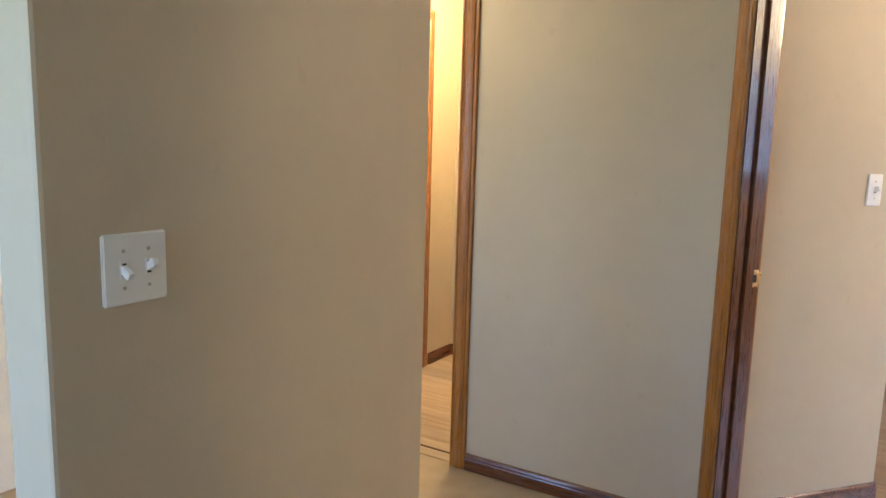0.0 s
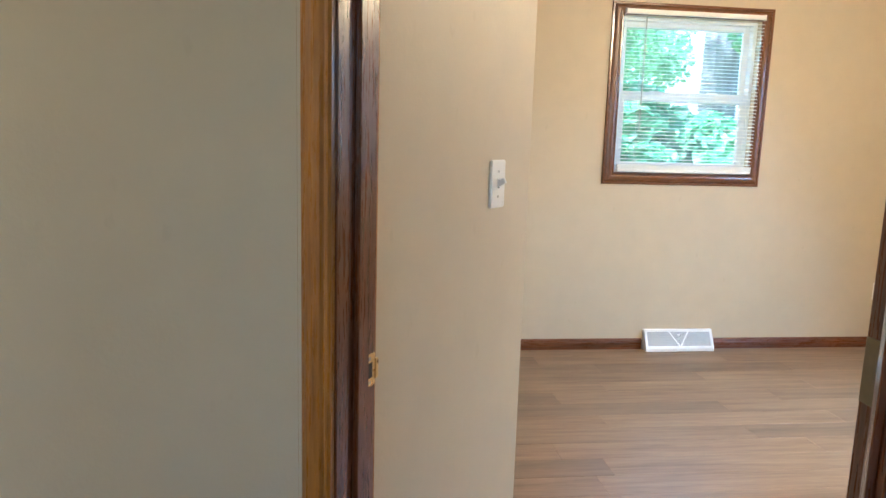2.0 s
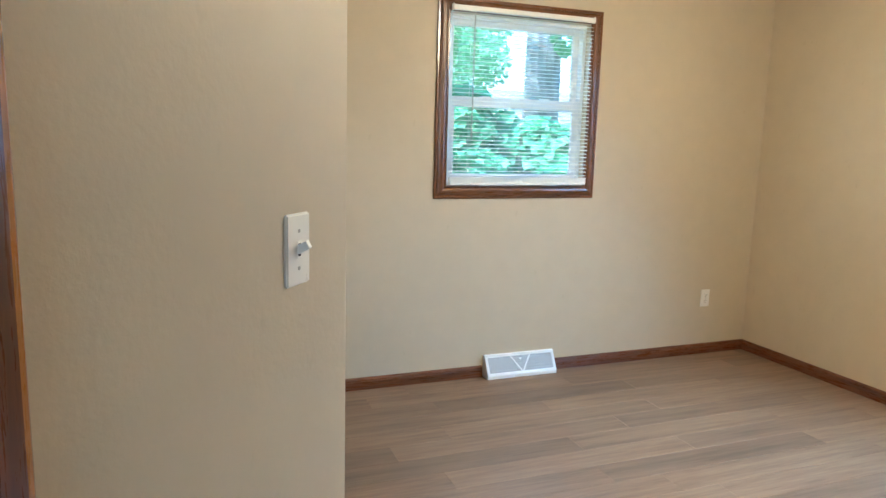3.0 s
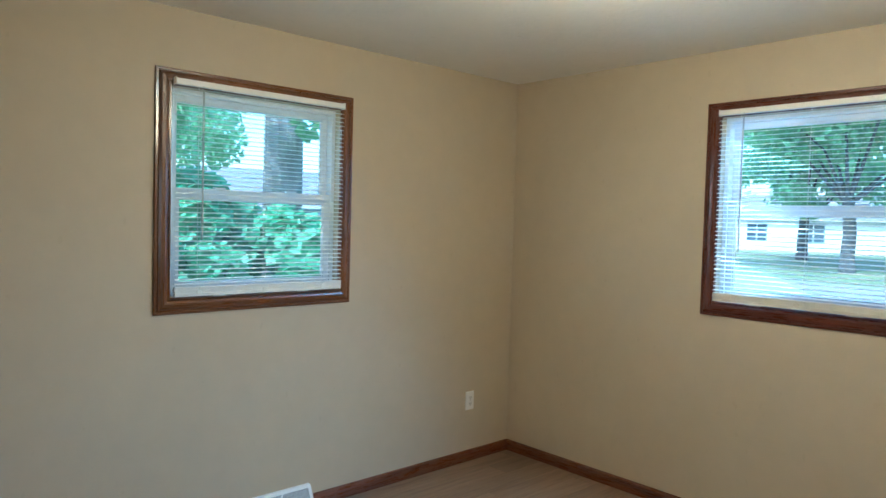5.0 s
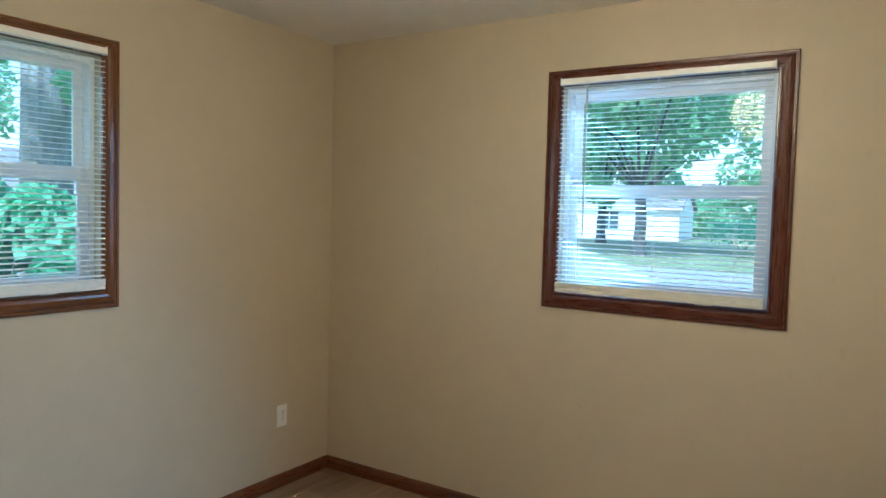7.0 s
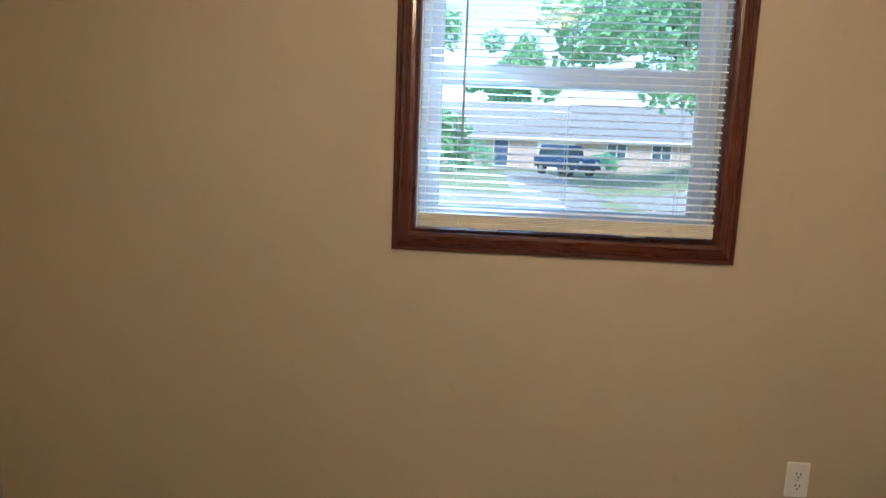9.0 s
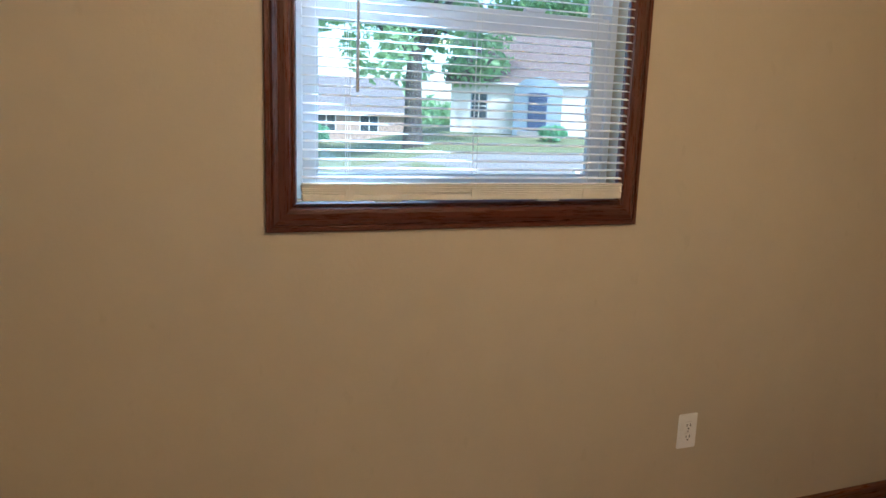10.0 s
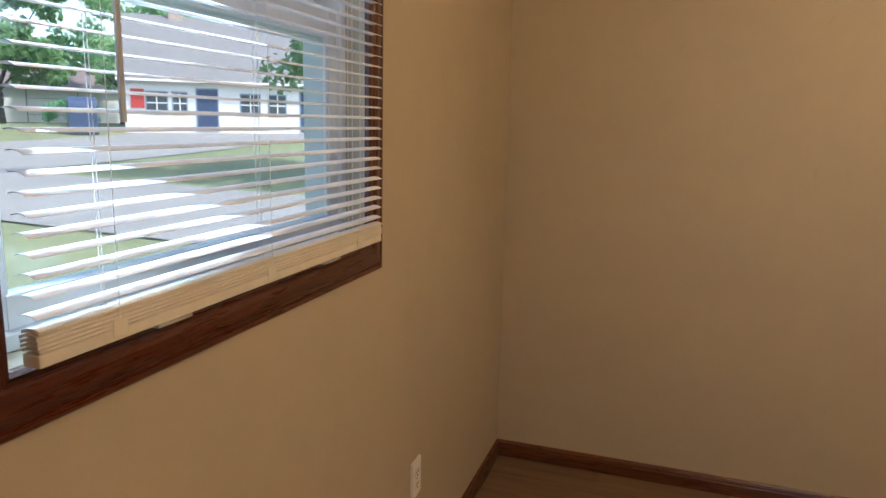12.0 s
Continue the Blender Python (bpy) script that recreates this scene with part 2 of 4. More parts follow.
def lathe(profile, segments=20, m=None):
    """Turned about z: rows of radius, height."""
    bm = bmesh.new()
    rings = []
    for r, z in profile:
        rings.append([bm.verts.new((max(r, 1e-4) * math.cos(2 * math.pi * i / segments), max(r, 1e-4) * math.sin(2 * math.pi * i / segments), z)) for i in range(segments)])
    for a, b in zip(rings, rings[1:]):
        for i in range(segments):
            bm.faces.new((a[i], a[(i + 1) % segments], b[(i + 1) % segments], b[i]))
    bm.faces.new(rings[0])
    bm.faces.new(rings[-1])
    if m is not None:
        bm.transform(m)
    return bm


def prism(points, z0, z1):
    bm = bmesh.new()
    lo, hi = [bm.verts.new((x, y, z0)) for x, y in points], [bm.verts.new((x, y, z1)) for x, y in points]
    bm.faces.new(lo)
    bm.faces.new(hi)
    for i in range(len(points)):
        j = (i + 1) % len(points)
        bm.faces.new((lo[i], lo[j], hi[j], hi[i]))
    return bm


def sweep(profile, place):
    """A moulding: place(s, h, end) gives the point of profile row (s, h) at end 0 or 1."""
    bm = bmesh.new()
    a = [bm.verts.new(place(s, h, 0)) for s, h in profile]
    b = [bm.verts.new(place(s, h, 1)) for s, h in profile]
    for i in range(len(profile) - 1):
        bm.faces.new((a[i], a[i + 1], b[i + 1], b[i]))
    bm.faces.new((a[-1], a[0], b[0], b[-1]))
    bm.faces.new(a)
    bm.faces.new(b)
    return bm


CASING = [(0, 0), (0, 0.009), (0.003, 0.012), (0.011, 0.012), (0.0125, 0.0085), (0.015, 0.0085), (0.019, 0.013), (0.03, 0.017), (0.046, 0.0185),
          (0.056, 0.0165), (0.061, 0.012), (0.063, 0.012), (0.065, 0.0145), (0.070, 0.0145), (0.074, 0.010), (0.075, 0.0)]
BASE = [(0, 0), (0, 0.014), (0.045, 0.014), (0.05, 0.012), (0.056, 0.012), (0.064, 0.009), (0.07, 0.003), (0.07, 0)]


def setting(ob, label="", category=""):
    return tagged(ob, label, category, kind="structure")


# ---- plan ----
NORTH, EAST, SOUTH, TOP = 5.87, 3.97, 2.212, 2.44
U, N2 = Vector((0.848, -0.53)), Vector((0.53, 0.848))     # along the bedroom doorway, and through it
JAMB = Vector((0.068, 2.75))


def at_door(a, o, z=None):
    p = JAMB + U * a + N2 * o
    return (p.x, p.y) if z is None else Vector((p.x, p.y, z))


def wall_with_hole(name, axis, near, far, a0, a1, h0, h1, z0, z1, label):
    bm = bmesh.new()
    for p0, p1, q0, q1 in ((a0, h0, 0, TOP), (h1, a1, 0, TOP), (h0, h1, 0, z0), (h0, h1, z1, TOP)):
        if axis == 0:
            add_box(bm, p0, near, q0, p1, far, q1)
        else:
            add_box(bm, near, p0, q0, far, p1, q1)
    bmesh.ops.remove_doubles(bm, verts=bm.verts[:], dist=1e-5)
    return setting(part(name, bm, M_WALL), label, "wall")


BEIGE = "beige painted drywall with a light orange peel texture"
wall_with_hole("wall_north", 0, NORTH, NORTH + 0.15, -0.75, EAST + 0.15, 1.69, 2.582, 1.151, 2.096, BEIGE)
wall_with_hole("wall_east", 1, EAST, EAST + 0.15, SOUTH - 0.12, NORTH, 3.556, 4.456, 1.151, 2.096, BEIGE)
setting(part("wall_south", prism([(1.155, SOUTH), (EAST, SOUTH), (EAST, SOUTH - 0.12), (1.3, SOUTH - 0.12)], 0, TOP), M_WALL), BEIGE, "wall")
# switch wall beside the doorway, its outer corner slightly rounded
SW0, SW1 = Vector((0.037, 2.861)), Vector((0.558, 3.481))
SWD = (SW1 - SW0).normalized()
SWB = Vector((-SWD.y, SWD.x))
corner = []
for i in range(6):
    a = math.pi / 2 * i / 5
    c0 = SW1 - SWD * 0.014 + SWB * 0.014
    corner.append(tuple(c0 - SWB * 0.014 * math.cos(a) + SWD * 0.014 * math.sin(a)))
setting(part("wall_switch", prism([tuple(SW0), *corner, tuple(SW1 + SWB * 0.12), tuple(SW0 + SWB * 0.11)], 0, TOP), M_WALL), BEIGE + " and a patched outside corner", "wall")
setting(part("wall_closet", box(-0.72, 3.55, 0, 0.47, 3.66, TOP), M_WALL), BEIGE, "wall")
setting(part("wall_west", box(-0.75, 3.66, 0, -0.63, NORTH, TOP), M_WALL), BEIGE, "wall")
# doorway wall, beyond the right jamb and over the opening
setting(part("wall_doorway", prism([at_door(0.78, 0), at_door(2.3, 0), at_door(2.3, 0.12), at_door(0.78, 0.12)], 0, TOP), M_WALL), BEIGE, "wall")
setting(part("wall_over_door", prism([at_door(-0.02, 0.001), at_door(0.78, 0.001), at_door(0.78, 0.119), at_door(-0.02, 0.119)], 2.07, TOP), M_WALL), BEIGE, "wall")
setting(part("wall_panel", prism([(-0.985, 2.765), (0.008, 2.776), at_door(-0.021, 0.002), at_door(-0.021, 0.115), (0.04, 2.9), (-0.985, 2.88)], 0, TOP), M_WALL), BEIGE, "wall")
setting(part("wall_over_bath_door", box(-1.78, 2.765, 2.07, -0.985, 2.88, TOP), M_WALL), BEIGE, "wall")
setting(part("wall_bath_side", box(-2.4, 2.765, 0, -1.78, 2.88, TOP), M_WALL), BEIGE, "wall")
setting(part("wall_bath_east", box(-0.93, 2.9, 0, -0.82, 4.25, TOP), M_WALL), BEIGE, "wall")
setting(part("wall_bath_north", box(-1.95, 4.15, 0, -0.93, 4.25, TOP), M_WALL), BEIGE, "wall")
bm = bmesh.new()
for y0, y1, z0, z1 in ((2.88, 2.9, 0, TOP), (3.79, 4.15, 0, TOP), (2.9, 3.79, 2.07, TOP)):
    add_box(bm, -1.95, y0, z0, -1.83, y1, z1)
setting(part("wall_bath_west", bm, M_WALL), BEIGE, "wall")
setting(part("wall_bath_closet", box(-2.6, 2.9, 0, -2.5, 4.2, TOP), M_WALL), BEIGE, "wall")
setting(part("wall_hall", box(-0.72, 0.866, 0, -0.6, 1.905, TOP, 0.008), M_WALL), BEIGE, "wall")
setting(part("wall_living", box(-2.4, -1.3, 0, -2.28, 2.765, TOP), M_WHITE_WALL), "white painted plain wall in daylight", "wall")
# The gap in this unseen wall is made up, to hold the fill lamps.
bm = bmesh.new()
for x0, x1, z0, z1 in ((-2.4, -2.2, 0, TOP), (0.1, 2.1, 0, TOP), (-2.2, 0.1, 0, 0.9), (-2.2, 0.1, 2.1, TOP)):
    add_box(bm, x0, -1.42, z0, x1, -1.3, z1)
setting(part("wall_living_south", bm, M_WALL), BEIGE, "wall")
setting(part("wall_hall_east", box(1.95, -1.3, 0, 2.07, 1.75, TOP), M_WALL), BEIGE, "wall")
setting(part("ceiling", box(-2.6, -1.42, TOP, EAST + 0.15, NORTH + 0.15, TOP + 0.1), M_CEIL), "off-white ceiling with a sprayed stipple texture", "ceiling")
setting(part("roof_deck", box(-3.2, -2.0, TOP + 0.12, EAST + 0.75, NORTH + 0.75, TOP + 0.3), M_CEIL), "plain closed roof over the rooms", "roof")
floor = setting(part("floor", box(-0.95, 1.4, -0.12, EAST + 0.15, NORTH + 0.15, -0.006), M_SUB), "wood-look vinyl plank floor in greyed tan", "floor")
setting(part("floor_hall", prism([(-2.4, -1.42), (2.07, -1.42), (2.07, 1.4), (1.5, 1.9), (0.9, 2.3), (0.72, 2.38), (0.1, 2.76), (0.0, 2.853), (-2.4, 2.853)], -0.1, -0.004), M_HALL), "plain tan sheet vinyl floor in the hall", "floor")
floor_bath = setting(part("floor_bath", box(-2.6, 2.853, -0.12, -0.9, 4.25, -0.006), M_SUB), "pale wood-look plank floor", "floor")
setting(part("threshold", box(-1.78, 2.848, 0, -0.985, 2.858, 0.003), M_SUB), "dark thin seam between two floors", "trim")


def baseboard(p, q, inward, label="dark stained wooden baseboard"):
    p, q, w = Vector(p), Vector(q), Vector(inward).normalized()
    d = (q - p).normalized()
    axis = 0 if abs(d.x) > abs(d.y) else 1
    ob = part("baseboard", sweep(BASE, lambda s, h, e: Vector((*((q if e else p) + w * h), s))), M_WOOD[axis])
    return setting(ob, label, "baseboard")


baseboard((-0.63, NORTH), (1.955, NORTH), (0, -1))
baseboard((2.432, NORTH), (EAST - 0.014, NORTH), (0, -1))
baseboard((EAST, SOUTH + 0.014), (EAST, NORTH), (-1, 0))
baseboard((1.16, SOUTH), (EAST, SOUTH), (0, 1))
baseboard(SW0 + SWD * 0.08, SW1 - SWD * 0.006, -SWB)
baseboard((-0.925, 2.766), (0.008, 2.777), (0, -1))
baseboard((-0.6, 0.875), (-0.6, 1.895), (1, 0))
baseboard((-1.83, 3.872), (-1.83, 4.136), (1, 0))
baseboard((-1.83, 4.15), (-0.93, 4.15), (0, -1))
baseboard(at_door(0.846, 0), at_door(0.88, 0), tuple(-N2))


# ---- doorways ----
def doorway(name, F, width, height, depth, label, far_side=True, stop=True):
    """F(a, o, z): a along the opening, o into the wall from the near face."""
    ob = setting(empty(name, "", ""), label, "door frame")
    e = 0.004
    part("casing", sweep(CASING, lambda s, h, k: F(-e - 0.075 + s, -h, 0 if k == 0 else height + e + 0.075 - s)), M_TRIM_WARM_LIT[2], ob)
    part("casing", sweep(CASING, lambda s, h, k: F(width + e + 0.075 - s, -h, 0 if k == 0 else height + e + 0.075 - s)), M_TRIM_WARM_LIT[2], ob)
    part("casing", sweep(CASING, lambda s, h, k: F(-e - 0.075 + s if k == 0 else width + e + 0.075 - s, -h, height + e + 0.075 - s)), M_TRIM_WARM_LIT[0], ob)

    def jamb(a0, a1, o0, o1, z0, z1, mat, nm):
        bm = bmesh.new()
        v = [bm.verts.new(F(a, o, z)) for a in (a0, a1) for o in (o0, o1) for z in (z0, z1)]
        for f in ((0, 1, 3, 2), (4, 6, 7, 5), (0, 4, 5, 1), (2, 3, 7, 6), (0, 2, 6, 4), (1, 5, 7, 3)):
            bm.faces.new([v[i] for i in f])
        bmesh.ops.bevel(bm, geom=bm.edges[:], offset=0.0015, segments=1, affect="EDGES")
        return part(nm, bm, mat, ob)

    jamb(-0.019, 0, -0.001, depth, 0, height + 0.019, M_WOOD[2], "jamb")
    jamb(width, width + 0.019, -0.001, depth, 0, height + 0.019, M_WOOD[2], "jamb")
    jamb(0, width, -0.001, depth, height, height + 0.019, M_WOOD[0], "head_jamb")
    if stop:
        jamb(0, 0.011, depth * 0.4, depth * 0.4 + 0.034, 0, height, M_WOOD[2], "stop")
        jamb(width - 0.011, width, depth * 0.4, depth * 0.4 + 0.034, 0, height, M_WOOD[2], "stop")
        jamb(0.011, width - 0.011, depth * 0.4, depth * 0.4 + 0.034, height - 0.011, height, M_WOOD[0], "stop")
    return ob


F1 = lambda a, o, z: at_door(a, o, z)
door_1 = doorway("door_frame_1", F1, 0.76, 2.045, 0.121, "open bedroom doorway with stained wooden jambs and casing tinted golden as warmly lit")
part("casing", sweep(CASING, lambda s, h, k: at_door(-0.004 - 0.06 + s * 0.8, 0.121 + h, 0 if k == 0 else 2.12 - s)), M_TRIM_WARM_LIT[2], door_1)
part("casing", sweep(CASING, lambda s, h, k: at_door(0.764 + 0.06 - s * 0.8, 0.121 + h, 0 if k == 0 else 2.12 - s)), M_TRIM_WARM_LIT[2], door_1)
# strike plate with its latch hole, on the left jamb
m_strike = Matrix.Translation(at_door(0.0, 0.098, 0.94)) @ Matrix(((U.x, N2.x, 0, 0), (U.y, N2.y, 0, 0), (0, 0, 1, 0), (0, 0, 0, 1)))
strike = part("strike_plate", box(-0.001, -0.016, -0.029, 0.0022, 0.02, 0.029, 0.0008, m_strike), M_BRASS, door_1, "worn brass strike plate")
part("lip", box(-0.002, 0.018, -0.018, 0.005, 0.027, 0.018, 0.001, m_strike), M_BRASS, strike)
part("latch_hole", box(0.0, -0.008, -0.014, 0.0026, 0.01, 0.014, 0.0, m_strike), M_SLOT, strike)
for dz in (-0.022, 0.022):
    part("screw", rod(0.004, 0.0012, 10, m_strike @ Matrix.Translation((0.0022, 0.0, dz)) @ Matrix.Rotation(radians(90), 4, "Y")), M_SCREW, strike)
# the bedroom door, swung wide open, with its hinge edge towards the hall
HINGES = (0.27, 1.055, 1.83)
pin = JAMB + U * 0.763 + N2 * 0.126
d_open, d_thick = U * 0.866 + N2 * 0.5, N2 * 0.866 - U * 0.5
open_at = Matrix(((d_open.x, d_thick.x, 0, pin.x), (d_open.y, d_thick.y, 0, pin.y), (0, 0, 1, 0.012), (0, 0, 0, 1)))
door_open = setting(empty("door_2", "", "", at=open_at), "dark stained wooden bedroom door swung wide open", "door")
part("slab", box(0.002, 0.005, 0, 0.752, 0.04, 2.02, 0.002), M_WOOD[2], door_open)
for hz in HINGES:
    z = hz - 0.012
    leaf = part("hinge_leaf", box(0.0, 0.008, z - 0.046, 0.0035, 0.0385, z + 0.046, 0.0015), M_HINGE, door_open, "paint-splashed hinge leaf with rounded corners")
    part("knuckle", rod(0.006, 0.092, 12, pose(0.0, 0.0, z - 0.046)), M_HINGE, leaf)
smooth(part("door_knob", lathe([(0.031, 0), (0.031, 0.004), (0.026, 0.008), (0.012, 0.012), (0.011, 0.03), (0.02, 0.036), (0.027, 0.046), (0.027, 0.056), (0.02, 0.065), (0.006, 0.068)], 20,
            Matrix.Translation((0.69, 0.04, 0.93)) @ Matrix.Rotation(radians(-90), 4, "X")), M_BRASS, door_open, "polished brass knob"))
F2 = lambda a, o, z: Vector((-1.78 + 0.019 + a, 2.765 + o, z))
doorway("door_frame_2", F2, 0.757, 2.045, 0.115, "open doorway with stained wooden casing off the hall", stop=False)
F3 = lambda a, o, z: Vector((-1.83 - o, 2.9 + 0.019 + a, z))
doorway("door_frame_3", F3, 0.852, 2.045, 0.118, "stained wooden door casing in the lit room")
# second casing on the hall side, right of the bedroom doorway
trim = part("door_casing", sweep(CASING, lambda s, h, k: at_door(0.882 + s, -h, 2.12 * k)), M_TRIM_PARTLY_LIT[2])
setting(trim, "dark stained wooden casing beside the doorway, tinted as partly lit", "door casing")

# the door standing ajar in the lit room
door_at = Matrix.Translation((-1.822, 2.922, 0.012)) @ Matrix.Rotation(radians(-9.5), 4, "Z")
leaf_door = setting(empty("door_1", "", "", at=door_at), "golden brown wooden flush door standing slightly ajar", "door")
part("panel", box(-0.035, 0, 0, 0, 0.645, 2.02, 0.002), M_OAK, leaf_door)
knob = part("door_knob", lathe([(0.031, 0), (0.031, 0.004), (0.026, 0.008), (0.012, 0.012), (0.011, 0.03), (0.02, 0.036), (0.027, 0.046), (0.027, 0.056), (0.02, 0.065), (0.006, 0.068)], 20,
            Matrix.Translation((0.0, 0.58, 0.95)) @ Matrix.Rotation(radians(90), 4, "Y")), M_BRASS, leaf_door, "polished brass knob")
smooth(knob)
part("latch", box(-0.028, 0.644, 0.92, -0.006, 0.6465, 0.98, 0.0005), M_BRASS, leaf_door, "brass latch plate")


# ---- windows ----
def box_f(F, a0, a1, o0, o1, z0, z1, bevel=0.0015):
    """A box in a wall's own frame: a along it, o out of it into the wall, z up."""
    bm = bmesh.new()
    v = [bm.verts.new(F(a, o, z)) for a in (a0, a1) for o in (o0, o1) for z in (z0, z1)]
    for f in ((0, 1, 3, 2), (4, 6, 7, 5), (0, 4, 5, 1), (2, 3, 7, 6), (0, 2, 6, 4), (1, 5, 7, 3)):
        bm.faces.new([v[i] for i in f])
    if bevel:
        bmesh.ops.bevel(bm, geom=bm.edges[:], offset=bevel, segments=1, affect="EDGES")
    return bm


def sash(F, ob, name, a0, a1, z0, z1, o, stile, rail_lo, rail_hi):
    s = part(name, box_f(F, a0, a0 + stile, o, o + 0.03, z0, z1), M_VINYL, ob, "white vinyl sash")
    part("stile", box_f(F, a1 - stile, a1, o, o + 0.03, z0, z1), M_VINYL, s)
    part("rail", box_f(F, a0 + stile, a1 - stile, o + 0.001, o + 0.029, z0, z0 + rail_lo), M_VINYL, s)
    part("rail", box_f(F, a0 + stile, a1 - stile, o + 0.001, o + 0.029, z1 - rail_hi, z1), M_VINYL, s)
    g = part("pane", box_f(F, a0 + stile - 0.004, a1 - stile + 0.004, o + 0.012, o + 0.016, z0 + rail_lo - 0.004, z1 - rail_hi + 0.004, 0), M_GLASS, s, "clear window glass")
    g.visible_shadow = False
    for p0, p1, q0, q1 in ((a0 + stile, a0 + stile + 0.007, z0 + rail_lo, z1 - rail_hi), (a1 - stile - 0.007, a1 - stile, z0 + rail_lo, z1 - rail_hi)):
        part("glazing_bead", box_f(F, p0, p1, o + 0.004, o + 0.011, q0, q1, 0.001), M_VINYL, s)
    return s


def window(name, F, axis, a0, a1, z0, z1, label, wood):
    """a0..z1: the casing's outer edge."""
    ob = setting(empty(name, "", ""), label, "window")
    w = 0.075
    part("casing_top", sweep(CASING, lambda s, h, k: F(a0 + s if k == 0 else a1 - s, -h, z1 - s)), wood[axis], ob)
    part("casing_bottom", sweep(CASING, lambda s, h, k: F(a0 + s if k == 0 else a1 - s, -h, z0 + s)), wood[axis], ob)
    part("casing_side", sweep(CASING, lambda s, h, k: F(a0 + s, -h, z0 + s if k == 0 else z1 - s)), wood[2], ob)
    part("casing_side", sweep(CASING, lambda s, h, k: F(a1 - s, -h, z0 + s if k == 0 else z1 - s)), wood[2], ob)
    b0, b1, c0, c1 = a0 + w, a1 - w, z0 + w, z1 - w
    t = 0.012
    part("jamb_liner", box_f(F, b0 - t, b0 - 0.0005, -0.004, 0.15, c0 - t, c1 + t), wood[2], ob)
    part("jamb_liner", box_f(F, b1 + 0.0005, b1 + t, -0.004, 0.15, c0 - t, c1 + t), wood[2], ob)
    part("head_liner", box_f(F, b0, b1, -0.004, 0.15, c1 + 0.0005, c1 + t), wood[axis], ob)
    part("stool", box_f(F, b0, b1, -0.004, 0.15, c0 - t, c0 - 0.0005), wood[axis], ob)
    # vinyl master frame and its two sashes
    f = 0.022
    for p0, p1, q0, q1 in ((b0, b0 + f, c0, c1), (b1 - f, b1, c0, c1), (b0 + f, b1 - f, c0, c0 + f), (b0 + f, b1 - f, c1 - f, c1)):
        part("frame", box_f(F, p0, p1, 0.045, 0.14, q0, q1, 0.002), M_VINYL, ob, "white vinyl window frame")
    mid = z0 + 0.545
    sash(F, ob, "upper_sash", b0 + f, b1 - f, mid - 0.028, c1 - f, 0.092, 0.032, 0.05, 0.035)
    low = sash(F, ob, "lower_sash", b0 + f, b1 - f, c0 + f, mid + 0.028, 0.056, 0.034, 0.042, 0.056)
    for a in (a0 + 0.33, a1 - 0.33):
        part("tilt_latch", box_f(F, a - 0.03, a + 0.03, 0.052, 0.07, mid + 0.028, mid + 0.036, 0.002), M_VINYL, low)
    part("lift_rail", box_f(F, b0 + 0.2, b1 - 0.2, 0.049, 0.057, c0 + f + 0.028, c0 + f + 0.036, 0.002), M_VINYL, low)
    return ob


FN = lambda a, o, z: Vector((a, NORTH + o, z))
FE = lambda a, o, z: Vector((EAST + o, a, z))
window("window_1", FN, 0, 1.615, 2.657, 1.076, 2.171, "double-hung white vinyl window in a brown stained wooden casing, tinted as partly lit", M_TRIM_PARTLY_LIT)
window("window_2", FE, 1, 3.481, 4.531, 1.076, 2.171, "double-hung white vinyl window in a stained wooden casing tinted dark red as dimly lit", M_TRIM_DIM_LIT)


# ---- blinds ----
def slat_mesh(length, mat, thick=0.0006):
    """A crowned slat, 25 mm deep, along x and centred."""
    bm = bmesh.new()
    rows = []
    for i in range(7):
        u = -1 + 2 * i / 6
        rows.append([bm.verts.new((x, u * 0.0125, 0.003 * (1 - u * u))) for x in (-length / 2, length / 2)])
    top = []
    for r in rows:
        top.append([bm.verts.new((v.co.x, v.co.y, v.co.z + thick)) for v in r])
    for i in range(6):
        bm.faces.new((rows[i][0], rows[i + 1][0], rows[i + 1][1], rows[i][1]))
        bm.faces.new((top[i][0], top[i][1], top[i + 1][1], top[i + 1][0]))
    for e in (0, 1):
        bm.faces.new([r[e] for r in rows] + [r[e] for r in reversed(top)])
    for i in (0, 6):
        bm.faces.new((rows[i][0], rows[i][1], top[i][1], top[i][0]))
    return mesh_of("slat", bm, mat)


